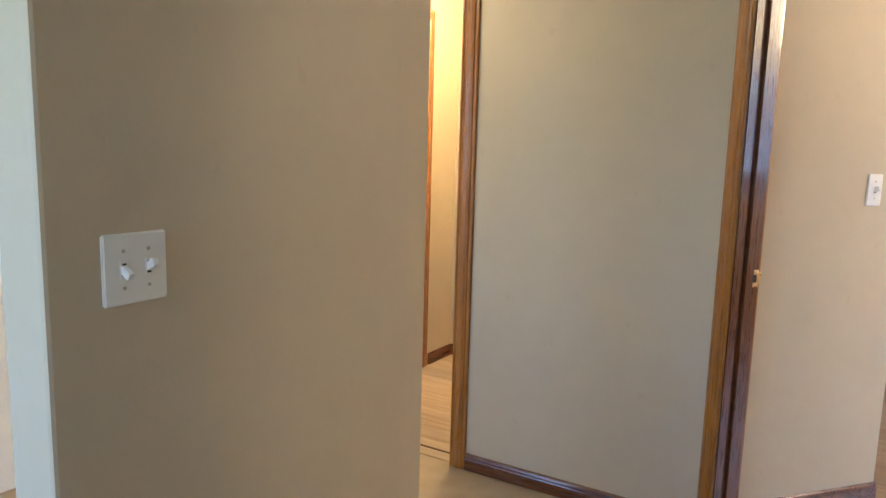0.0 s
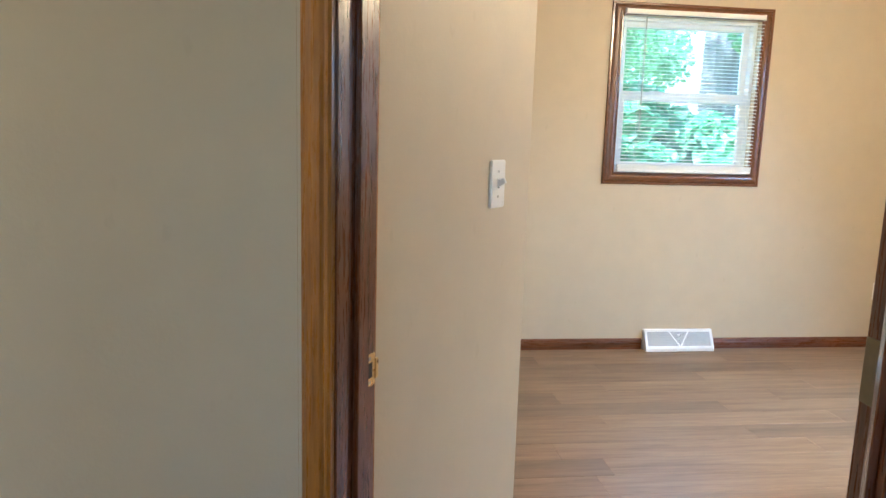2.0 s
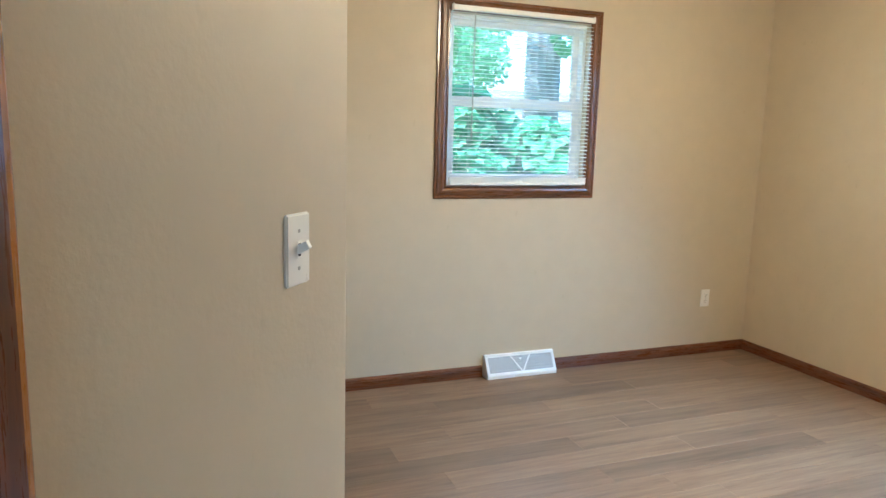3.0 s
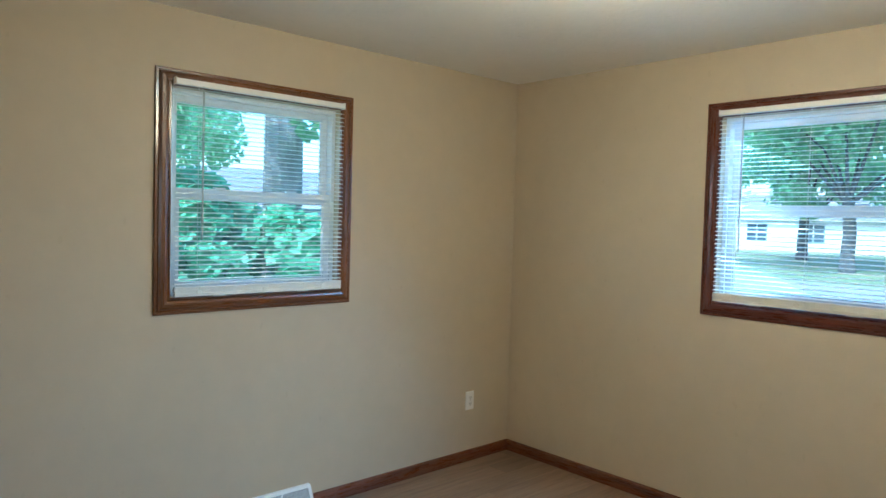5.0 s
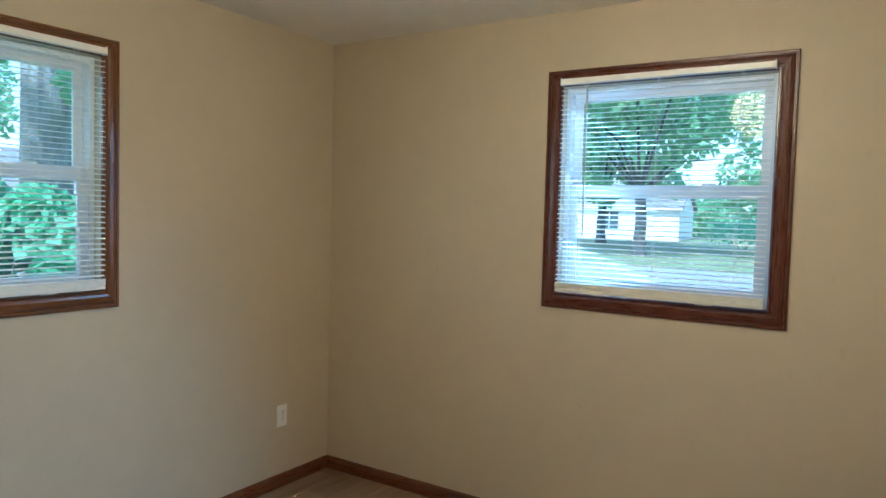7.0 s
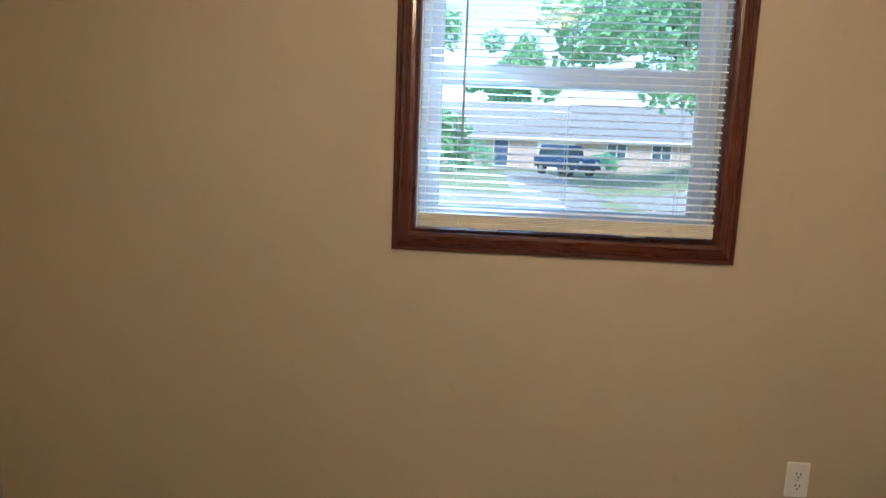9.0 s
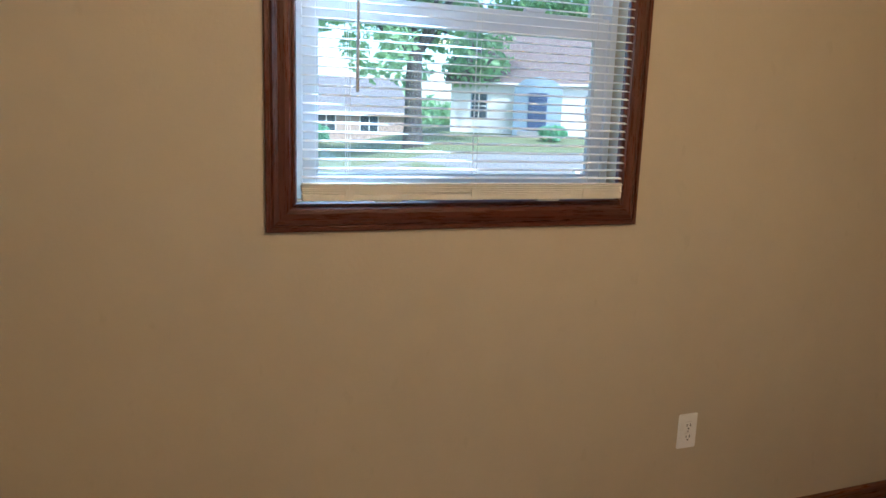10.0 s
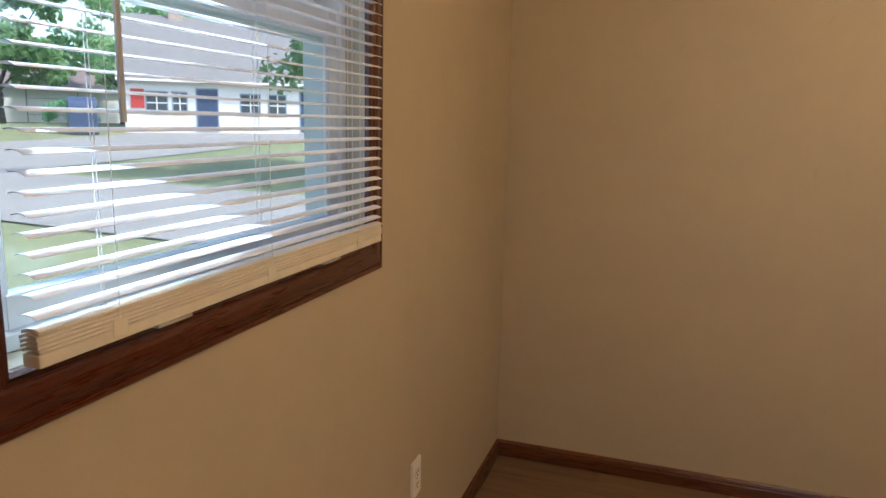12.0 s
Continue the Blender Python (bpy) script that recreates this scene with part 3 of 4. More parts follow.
def blind(at, length, drop, tilt, label, wand_at, rail_mat):
    """Local x along the window, y into the room, z up; the origin is at the middle under the headrail."""
    ob = empty("venetian_blind", label, "blind", "window blinds", at=at)
    hw = length / 2
    bm = bmesh.new()
    add_box(bm, -hw, -0.013, 0.0, hw, 0.013, 0.026, 0.002)
    part("headrail", bm, M_SLAT, ob, "white enamelled headrail")
    for x in (-hw - 0.002, hw - 0.002):
        part("mounting_bracket", box(x, -0.015, -0.003, x + 0.004, 0.015, 0.03, 0.001), M_SLAT, ob)
    me, me_stack = slat_mesh(length - 0.008, M_SLAT), slat_mesh(length - 0.006, rail_mat, 0.0034)
    pitch = 0.0215
    count = int((drop - 0.03) / pitch) + 1
    rng = random.Random(7)
    for i in range(count):
        s = new("slat", me)
        s.parent = ob
        s.matrix_local = pose(rng.uniform(-0.0015, 0.0015), rng.uniform(-0.0006, 0.0006), -0.0285 - i * pitch, tilt + rng.uniform(-1.8, 1.8), 0, 0) @ pose(0, 0, 0, 0, rng.uniform(-0.06, 0.06), 0)
    low = -0.0285 - count * pitch
    # spare slats lie stacked on the bottom rail
    for i in range(5):
        s = new("stacked_slat", me_stack)
        s.parent = ob
        s.matrix_local = pose(rng.uniform(-0.002, 0.002), rng.uniform(-0.001, 0.001), low + 0.0035 - i * 0.005, rng.uniform(-0.2, 0.2), 0, 0)
    rail_top = low - 0.0175
    rail = part("bottom_rail", box(-hw + 0.003, -0.0125, rail_top - 0.016, hw - 0.003, 0.0125, rail_top, 0.003), rail_mat, ob, "enamelled bottom rail")
    for x in (-hw * 0.74, 0.0, hw * 0.74):
        for y in (-0.0135, 0.0135):
            part("ladder_cord", rod(0.0006, -rail_top, 6, pose(x, y, rail_top)), M_SLAT, ob)
        part("cord_button", box(x - 0.012, 0.011, rail_top - 0.011, x + 0.012, 0.0142, rail_top + 0.012, 0.002), rail_mat, rail)
        part("lift_cord", rod(0.0007, -rail_top, 6, pose(x + 0.008, 0, rail_top)), M_SLAT, ob)
    for x in (-hw * 0.48, hw * 0.52):
        part("hold_down", box(x - 0.033, -0.006, rail_top - 0.021, x + 0.033, 0.012, rail_top - 0.016, 0.001), M_WAND, rail, "clear plastic clip")
    part("wand_hook", rod(0.0016, 0.03, 8, pose(wand_at, 0.02, -0.026)), M_WAND, ob)
    part("wand", rod(0.0042, 0.66, 6, pose(wand_at, 0.022, -0.685)), M_WAND, ob, "slim clear plastic tilt wand")
    return ob


blind(pose(2.136, NORTH - 0.033, 2.1, 0, 0, 180), 0.886, 0.893, -6, "white aluminium mini blind, lowered with its slats open", 0.322, M_SLAT)
blind(pose(EAST - 0.033, 4.006, 2.1, 0, 0, 90), 0.892, 0.893, -6, "white aluminium mini blind, its bottom rail tinted cream as lit by the bulb, slats open", 0.315, M_RAIL_WARM_LIT)


# ---- switches, outlets, register, ceiling light ----
def plate_bm(w, h):
    bm = box(-w / 2, 0, -h / 2, w / 2, 0.006, h / 2, 0.0)
    bmesh.ops.bevel(bm, geom=[e for e in bm.edges if min(v.co.y for v in e.verts) > 0.005 or abs(e.verts[0].co.y - e.verts[1].co.y) > 0.001], offset=0.0028, segments=3, affect="EDGES")
    return bm


TURN_Y = Matrix.Rotation(radians(-90), 4, "X")


def switch_plate(at, gangs, label, up):
    """Local y points out of the wall."""
    ob = empty("light_switch", label, "light switch", at=at)
    w = 0.071 + 0.046 * (gangs - 1)
    part("cover_plate", plate_bm(w, 0.117), M_PLASTIC, ob)
    for g in range(gangs):
        x = (g - (gangs - 1) / 2) * 0.046
        part("collar", box(x - 0.007, 0.0055, -0.0145, x + 0.007, 0.0072, 0.0145, 0.0008), M_PLASTIC, ob)
        t = part("toggle", box(-0.005, -0.004, -0.0068, 0.005, 0.021, 0.0068, 0.0022, pose(x, 0.0065, 0, 30 if up[g] else -30)), M_PLASTIC, ob, "white toggle")
        part("toggle_slot", box(x - 0.004, 0.0066, -0.0105, x + 0.004, 0.0074, 0.0105, 0.0), M_SLOT, ob)
        for z in (-0.0305, 0.0305):
            part("screw", rod(0.0032, 0.0016, 10, Matrix.Translation((x, 0.0054, z)) @ TURN_Y), M_SCREW, ob)
    return ob


def outlet(at, label):
    ob = empty("wall_outlet", label, "outlet", "wall outlets", at=at)
    part("cover_plate", plate_bm(0.071, 0.117), M_PLASTIC, ob)
    for z in (-0.0195, 0.0195):
        bm = lathe([(0.0172, 0.0), (0.0172, 0.0016), (0.0162, 0.0024), (0.001, 0.0024)], 24, Matrix.Translation((0, 0.0056, z)) @ TURN_Y)
        for v in bm.verts:
            v.co.z = z + max(-0.0142, min(0.0142, v.co.z - z))
        rec = part("receptacle", bm, M_PLASTIC, ob)
        for x, hh in ((-0.0064, 0.0045), (0.0064, 0.0036)):
            part("slot", box(x - 0.0016, 0.0078, z + 0.003 - hh, x + 0.0016, 0.0084, z + 0.003 + hh), M_SLOT, rec)
        part("ground_hole", rod(0.003, 0.0006, 10, Matrix.Translation((0, 0.0078, z - 0.0085)) @ TURN_Y), M_SLOT, rec)
    part("screw", rod(0.0032, 0.0014, 10, Matrix.Translation((0, 0.0056, 0)) @ TURN_Y), M_SCREW, ob)
    return ob


def facing(x, y, z, out):
    o = Vector((*out, 0)).normalized()
    side = Vector((o.y, -o.x, 0))
    return Matrix(((side.x, o.x, 0, x), (side.y, o.y, 0, y), (0, 0, 1, z), (0, 0, 0, 1)))


sw_mid = SW0 + SWD * ((Vector((0.438, 3.334)) - SW0).dot(SWD))
switch_plate(facing(sw_mid.x, sw_mid.y, 1.237, tuple(-SWB)), 1, "white single toggle light switch on the beige wall", [True])
switch_plate(facing(-0.6, 1.016, 1.14, (1, 0)), 2, "white two-gang toggle light switch in the hall", [True, False])
outlet(facing(3.605, NORTH, 0.388, (0, -1)), "white duplex outlet low on the wall near the corner")
outlet(facing(EAST, 3.212, 0.394, (-1, 0)), "white duplex outlet below the window")
outlet(facing(0.81, NORTH, 0.37, (0, -1)), "white duplex outlet low on the far wall")

# baseboard register: a sloped front with two perforated fields and a V between them
reg = empty("floor_register", "white steel baseboard register with a perforated sloped face", "vent", at=pose(1.962, NORTH, 0.002))
RW, RD, RH, RT = 0.466, 0.078, 0.128, 0.02


def reg_face(x, s, lift=0.0):
    """A point of the sloped face: s from its foot to its top."""
    foot, head = Vector((x, -RD, 0.022)), Vector((x, -RT, RH))
    d = (head - foot).normalized()
    return foot + (head - foot) * s + Vector((0, -d.z, d.y)) * lift


for x0, x1 in ((0.0, 0.008), (RW - 0.008, RW)):
    bm = bmesh.new()
    ring = [(0, 0), (-RD, 0), (-RD, 0.022), (-RT, RH), (0, RH)]
    a, b = [bm.verts.new((x0, y, z)) for y, z in ring], [bm.verts.new((x1, y, z)) for y, z in ring]
    bm.faces.new(a)
    bm.faces.new(b)
    for i in range(5):
        j = (i + 1) % 5
        bm.faces.new((a[i], a[j], b[j], b[i]))
    part("end_cap", bm, M_STEEL, reg)


def face_strip(x0, s0, x1, s1, w, name, mat=None):
    """A raised bar on the sloped face."""
    bm = bmesh.new()
    p, q = Vector((x0, s0 * 0.12)), Vector((x1, s1 * 0.12))
    d = (q - p).normalized()
    nrm = Vector((-d.y, d.x)) * w / 2
    vs = []
    for lift in (-0.002, 0.003):
        for c in (p - nrm, p + nrm, q + nrm, q - nrm):
            vs.append(bm.verts.new(reg_face(c.x, c.y / 0.12, lift)))
    for f in ((0, 1, 2, 3), (4, 7, 6, 5), (0, 4, 5, 1), (1, 5, 6, 2), (2, 6, 7, 3), (3, 7, 4, 0)):
        bm.faces.new([vs[i] for i in f])
    return part(name, bm, mat or M_STEEL, reg)


face_strip(0.004, 0.95, RW - 0.004, 0.95, 0.014, "top_bar")
face_strip(0.004, 0.04, RW - 0.004, 0.04, 0.018, "bottom_bar")
face_strip(0.009, 0.0, 0.009, 1.0, 0.016, "side_bar")
face_strip(RW - 0.009, 0.0, RW - 0.009, 1.0, 0.016, "side_bar")
face_strip(0.165, 0.96, RW / 2 + 0.004, 0.06, 0.007, "brace_bar")
face_strip(0.305, 0.96, RW / 2 + 0.004, 0.06, 0.007, "brace_bar")
part("base_lip", box(0, -RD - 0.002, 0, RW, -RD + 0.004, 0.022, 0.001), M_STEEL, reg)
part("top_lip", box(0, -RT - 0.001, RH - 0.002, RW, 0, RH + 0.003, 0.001), M_STEEL, reg)
bm = bmesh.new()
vs = [bm.verts.new(reg_face(x, s, -0.006)) for x, s in ((0.008, 0.0), (RW - 0.008, 0.0), (RW - 0.008, 1.0), (0.008, 1.0))]
bm.faces.new(vs)
ret = bmesh.ops.extrude_face_region(bm, geom=bm.faces[:])
for v in [g for g in ret["geom"] if isinstance(g, bmesh.types.BMVert)]:
    v.co += Vector((0, 0.004, -0.003))
part("damper_box", bm, M_SLOT, reg)
bm = bmesh.new()
for i in range(58):
    x = 0.02 + i * (RW - 0.04) / 57
    vs = [bm.verts.new(reg_face(x + dx, s, l)) for l in (-0.004, -0.001) for dx, s in ((-0.0026, 0.08), (0.0026, 0.08), (0.0026, 0.92), (-0.0026, 0.92))]
    for f in ((0, 1, 2, 3), (4, 7, 6, 5), (0, 4, 5, 1), (1, 5, 6, 2), (2, 6, 7, 3), (3, 7, 4, 0)):
        bm.faces.new([vs[i2] for i2 in f])
for s in (0.22, 0.36, 0.5, 0.64, 0.78):
    vs = [bm.verts.new(reg_face(x, s + ds, l)) for l in (-0.0045, -0.0012) for x, ds in ((0.015, -0.02), (RW - 0.015, -0.02), (RW - 0.015, 0.02), (0.015, 0.02))]
    for f in ((0, 1, 2, 3), (4, 7, 6, 5), (0, 4, 5, 1), (1, 5, 6, 2), (2, 6, 7, 3), (3, 7, 4, 0)):
        bm.faces.new([vs[i2] for i2 in f])
tagged(part("grille", bm, M_MESH, reg, "fine grey perforated grille"), kind="stuff")
smooth(part("damper_knob", lathe([(0.007, 0), (0.007, 0.006), (0.004, 0.009), (0.001, 0.01)], 14, Matrix.Translation(reg_face(0.232, 0.72, 0.0)) @ Matrix.Rotation(radians(60), 4, "X")), M_STEEL, reg, "small damper knob"))

lamp = empty("ceiling_light", "round opal glass ceiling light, switched on", "ceiling light", at=pose(2.3, 3.92, TOP))
part("canopy", lathe([(0.15, 0.0), (0.15, -0.012), (0.14, -0.02)], 32), M_PLASTIC, lamp)
smooth(part("shade", lathe([(0.14, -0.02), (0.138, -0.045), (0.12, -0.075), (0.08, -0.095), (0.03, -0.104), (0.001, -0.105)], 32), M_OPAL, lamp, "glowing opal glass shade"))

# ---- outdoors ----
M_GRASS = ground_mat("lawn", (0.15, 0.18, 0.085), (0.24, 0.265, 0.145), (0.11, 0.14, 0.065), 9.0)
M_ROAD = ground_mat("concrete_road", (0.24, 0.236, 0.232), (0.3, 0.294, 0.288), (0.2, 0.196, 0.192), 5.0)
M_SIDING = plain("white_siding", (0.78, 0.79, 0.8), 0.6, 0, 0.05, 2.0, 0.1)
M_BRICK = plain("pale_brick", (0.42, 0.33, 0.29), 0.8, 0, 0.2, 7.0, 0.2)
M_ROOF = plain("grey_shingles", (0.2, 0.195, 0.2), 0.9, 0, 0.18, 6.0, 0.4)
M_ROOF2 = plain("brown_shingles", (0.19, 0.15, 0.145), 0.9, 0, 0.18, 6.0, 0.4)
M_PANE = plain("far_window", (0.06, 0.08, 0.1), 0.1, 0, 0.2, 3.0, 0.0)
M_BLUE = plain("blue_paint", (0.04, 0.065, 0.14), 0.5)
M_TEAL = plain("pale_blue_paint", (0.27, 0.35, 0.44), 0.5)
M_RED = plain("red_paint", (0.5, 0.05, 0.04), 0.5)
M_CAR = plain("navy_car_paint", (0.05, 0.08, 0.19), 0.2, 0.2)
M_TYRE = plain("tyre_rubber", (0.02, 0.02, 0.02), 0.8)
M_BARK = bark("grey_bark", (0.16, 0.15, 0.145), (0.4, 0.38, 0.365))
M_BARK_DARK = bark("dark_bark", (0.045, 0.042, 0.04), (0.12, 0.113, 0.108))
M_LEAF = leafy("tree_leaves", (0.07, 0.15, 0.06), (0.16, 0.28, 0.12))
M_LEAF2 = leafy("shrub_leaves", (0.1, 0.25, 0.15), (0.22, 0.43, 0.27))
M_LEAF3 = leafy("pale_leaves", (0.13, 0.24, 0.12), (0.26, 0.4, 0.22))


def ground_z(x, y):
    """Level near the house, rising towards the street in the south-east."""
    d = math.hypot(x - 3.0, y - 4.5)
    rise = max(0.0, min(1.0, (d - 9.0) / 32.0))
    if x < 3 or y > 9:
        rise *= max(0.0, min(1.0, (x - 3) / 10.0))
    way = math.degrees(math.atan2(y - 4.5, x - 3.0))
    rise *= float(np.interp(way, (-19, -12, -3, 8), (1.0, 0.12, 0.12, 0.4)))
    return -0.65 + 1.45 * rise * (0.6 + 0.4 * rise)


def sheet(x0, x1, y0, y1, nx, ny, lift):
    bm = bmesh.new()
    g = [[bm.verts.new((x, y, ground_z(x, y) + lift)) for y in (y0 + (y1 - y0) * j / ny for j in range(ny + 1))] for x in (x0 + (x1 - x0) * i / nx for i in range(nx + 1))]
    for i in range(nx):
        for j in range(ny):
            bm.faces.new((g[i][j], g[i + 1][j], g[i + 1][j + 1], g[i][j + 1]))
    return bm


bm = bmesh.new()
lines = [-900, -300, -120, -60, -40] + [-30 + 2 * i for i in range(61)] + [110, 150, 300, 900]
g = [[bm.verts.new((x, y, ground_z(x, y))) for y in [v - 15 for v in lines]] for x in lines]
for i in range(len(lines) - 1):
    for j in range(len(lines) - 1):
        bm.faces.new((g[i][j], g[i + 1][j], g[i + 1][j + 1], g[i][j + 1]))
setting(part("ground", bm, M_GRASS), "mown green lawn in sunlight", "lawn")
setting(part("road", sheet(20.5, 28.0, -60, 60, 6, 60, 0.03), M_ROAD), "pale sunlit concrete street", "road")
setting(part("driveway", sheet(9.0, 20.5, -9.5, -4.0, 12, 6, 0.035), M_ROAD), "pale concrete driveway", "driveway")
setting(part("driveway_far", sheet(28.0, 46.0, 0.2, 3.4, 12, 3, 0.035), M_ROAD), "pale concrete driveway", "driveway")
setting(part("outer_foundation", box(-3.0, -1.5, -0.8, EAST + 0.14, NORTH + 0.14, -0.13), M_SIDING), "plain house foundation", "foundation")


def leaf_cloud(name, mat, parent, blobs, count, size, seed, flat=0.5, label="", broad=False):
    """Many small folded leaves in and around soft blobs of (centre, radius)."""
    rng = np.random.RandomState(seed)
    weights = np.array([r ** 2 for _, r in blobs])
    pick = rng.choice(len(blobs), count, p=weights / weights.sum())
    c = np.array([tuple(b[0]) for b in blobs])[pick]
    r = np.array([b[1] for b in blobs])[pick]
    d = rng.normal(size=(count, 3))
    d /= np.linalg.norm(d, axis=1)[:, None]
    p = c + d * (r * (0.45 + 0.6 * rng.rand(count) ** 0.6))[:, None] * np.array((1, 1, 0.85))
    keep = ~((p[:, 0] < 5.2) & (p[:, 1] < 6.75) & (p[:, 0] > -4) & (p[:, 2] < 3.0))
    p, d, count = p[keep], d[keep], int(keep.sum())
    nrm = d * 0.6 + rng.normal(size=(count, 3)) * flat + np.array((0, 0, 0.5))
    nrm /= np.linalg.norm(nrm, axis=1)[:, None]
    t = np.cross(nrm, rng.normal(size=(count, 3)))
    t /= np.linalg.norm(t, axis=1)[:, None]
    s = np.cross(nrm, t)
    L = (size * (0.6 + 0.8 * rng.rand(count)))[:, None]
    tip, root = p + t * L * 0.5 - nrm * L * 0.12, p - t * L * 0.5
    l, q = p + s * L * 0.32 + nrm * L * 0.06, p - s * L * 0.32 + nrm * L * 0.06
    if broad:      # heart-shaped, folded along the midrib
        l1, q1 = p - t * L * 0.38 + s * L * 0.36 + nrm * L * 0.1, p - t * L * 0.38 - s * L * 0.36 + nrm * L * 0.1
        l2, q2 = p + t * L * 0.1 + s * L * 0.34 + nrm * L * 0.07, p + t * L * 0.1 - s * L * 0.34 + nrm * L * 0.07
        verts = np.stack([root, l1, l2, tip, q2, q1, p], 1).reshape(-1, 3)
        idx = np.arange(count) * 7
        faces = np.concatenate([np.stack([idx + a, idx + b, idx + 6], 1) for a, b in ((0, 1), (1, 2), (2, 3), (3, 4), (4, 5), (5, 0))])
    else:
        verts = np.stack([root, l, tip, q], 1).reshape(-1, 3)
        idx = np.arange(count) * 4
        faces = np.concatenate([np.stack([idx, idx + 1, idx + 2], 1), np.stack([idx, idx + 2, idx + 3], 1)])
    me = bpy.data.meshes.new(name)
    me.from_pydata(verts.tolist(), [], faces.tolist())
    me.materials.append(mat)
    ob = new(name, me)
    ob.parent = parent
    return tagged(ob, label)


def limb(bm, p, q, r0, r1, segments=8):
    p, q = Vector(p), Vector(q)
    d = (q - p).normalized()
    m = Matrix.Translation(p) @ d.to_track_quat("Z", "Y").to_matrix().to_4x4()
    ret = bmesh.ops.create_cone(bm, cap_ends=True, segments=segments, radius1=r0, radius2=r1, depth=(q - p).length)
    for v in ret["verts"]:
        v.co = m @ (v.co + Vector((0, 0, (q - p).length / 2)))


def tree(x, y, trunk_r, fork, height, spread, leaves, size, seed, label, mat=None, low=None, trunk_mat=None):
    rng = random.Random(seed)
    z = ground_z(x, y) - 0.1
    ob = empty("tree", label, "tree", "street trees")
    bm = bmesh.new()
    prev, pr = Vector((x, y, z)), trunk_r * 1.25
    for i in range(1, 5):
        nxt = Vector((x + rng.uniform(-0.1, 0.1) * trunk_r * i, y + rng.uniform(-0.1, 0.1) * trunk_r * i, z + fork * i / 4))
        limb(bm, prev, nxt, pr, trunk_r * (1.05 - 0.06 * i), 14)
        prev, pr = nxt, trunk_r * (1.05 - 0.06 * i)
    blobs = []
    for i in range(9):
        a = 2 * math.pi * i / 9 + rng.uniform(-0.3, 0.3)
        rr, hh = spread * rng.uniform(0.45, 0.8), (height - fork) * rng.uniform(0.1, 0.85)
        end = Vector((x + rr * math.cos(a), y + rr * math.sin(a), z + fork + hh))
        midp = prev.lerp(end, 0.5) + Vector((0, 0, 0.08 * spread))
        limb(bm, prev - Vector((0, 0, 0.3)), midp, trunk_r * 0.32, trunk_r * 0.18)
        limb(bm, midp, end, trunk_r * 0.18, trunk_r * 0.08)
        for j in range(5):
            o = Vector((rng.uniform(-1, 1), rng.uniform(-1, 1), rng.uniform(-0.6, 0.8))) * spread * 0.36
            blobs.append((end + o, spread * rng.uniform(0.13, 0.25)))
        blobs.append((midp + Vector((0, 0, spread * 0.15)), spread * 0.22))
    for i in range(6):
        blobs.append((Vector((x + rng.uniform(-0.4, 0.4) * spread, y + rng.uniform(-0.4, 0.4) * spread, z + height * rng.uniform(0.8, 0.98))), spread * 0.24))
    if low is not None:
        for i in range(8):
            a = rng.uniform(0, 6.28)
            blobs.append((Vector((x + spread * 0.75 * math.cos(a), y + spread * 0.75 * math.sin(a), z + low + rng.uniform(0, 0.8))), spread * 0.15))
    part("trunk", bm, trunk_mat or M_BARK_DARK, ob, "rough furrowed bark")
    leaf_cloud("crown", mat or M_LEAF, ob, blobs, leaves, size, seed)
    return ob


def shrub(x, y, rx, ry, h, leaves, size, seed, label, mat=None, name="shrub", broad=False):
    rng = random.Random(seed)
    z = ground_z(x, y)
    ob = empty(name, label, "shrub", "garden shrubs")
    blobs = []
    for i in range(44):
        a, q = rng.uniform(0, 6.28), math.sqrt(rng.random())
        top = h * (1 - 0.25 * q * q)
        blobs.append((Vector((x + rx * q * math.cos(a), y + ry * q * math.sin(a), z + top * (rng.uniform(0.3, 0.8) if i % 2 else rng.uniform(0.78, 0.9)))), min(rx, ry, h) * rng.uniform(0.22, 0.36)))
    bm = bmesh.new()
    for i in range(9):
        a = rng.uniform(0, 6.28)
        limb(bm, (x + 0.1 * math.cos(a), y + 0.1 * math.sin(a), z - 0.05), (x + rx * 0.6 * math.cos(a), y + ry * 0.6 * math.sin(a), z + h * 0.7), 0.02, 0.006, 6)
    part("stems", bm, M_BARK, ob)
    leaf_cloud("foliage", mat or M_LEAF2, ob, blobs, leaves, size, seed, 0.35, broad=broad)
    return ob


# beside the north window
shrub(2.7, 7.75, 1.4, 0.8, 2.6, 13000, 0.15, 3, "large leafy green shrub growing beneath the window", broad=True)
shrub(3.3, 7.55, 1.0, 0.65, 2.4, 9500, 0.15, 9, "leafy green shrub in front of the tree trunk", broad=True)
shrub(4.6, 7.8, 0.9, 0.7, 2.05, 4500, 0.15, 4, "lower leafy green shrub beside the tree trunk", broad=True)
near_tree = tree(3.86, 8.75, 0.2, 5.4, 10.0, 4.4, 11000, 0.15, 5, "near shade tree with a thick grey trunk", M_LEAF3, trunk_mat=M_BARK)
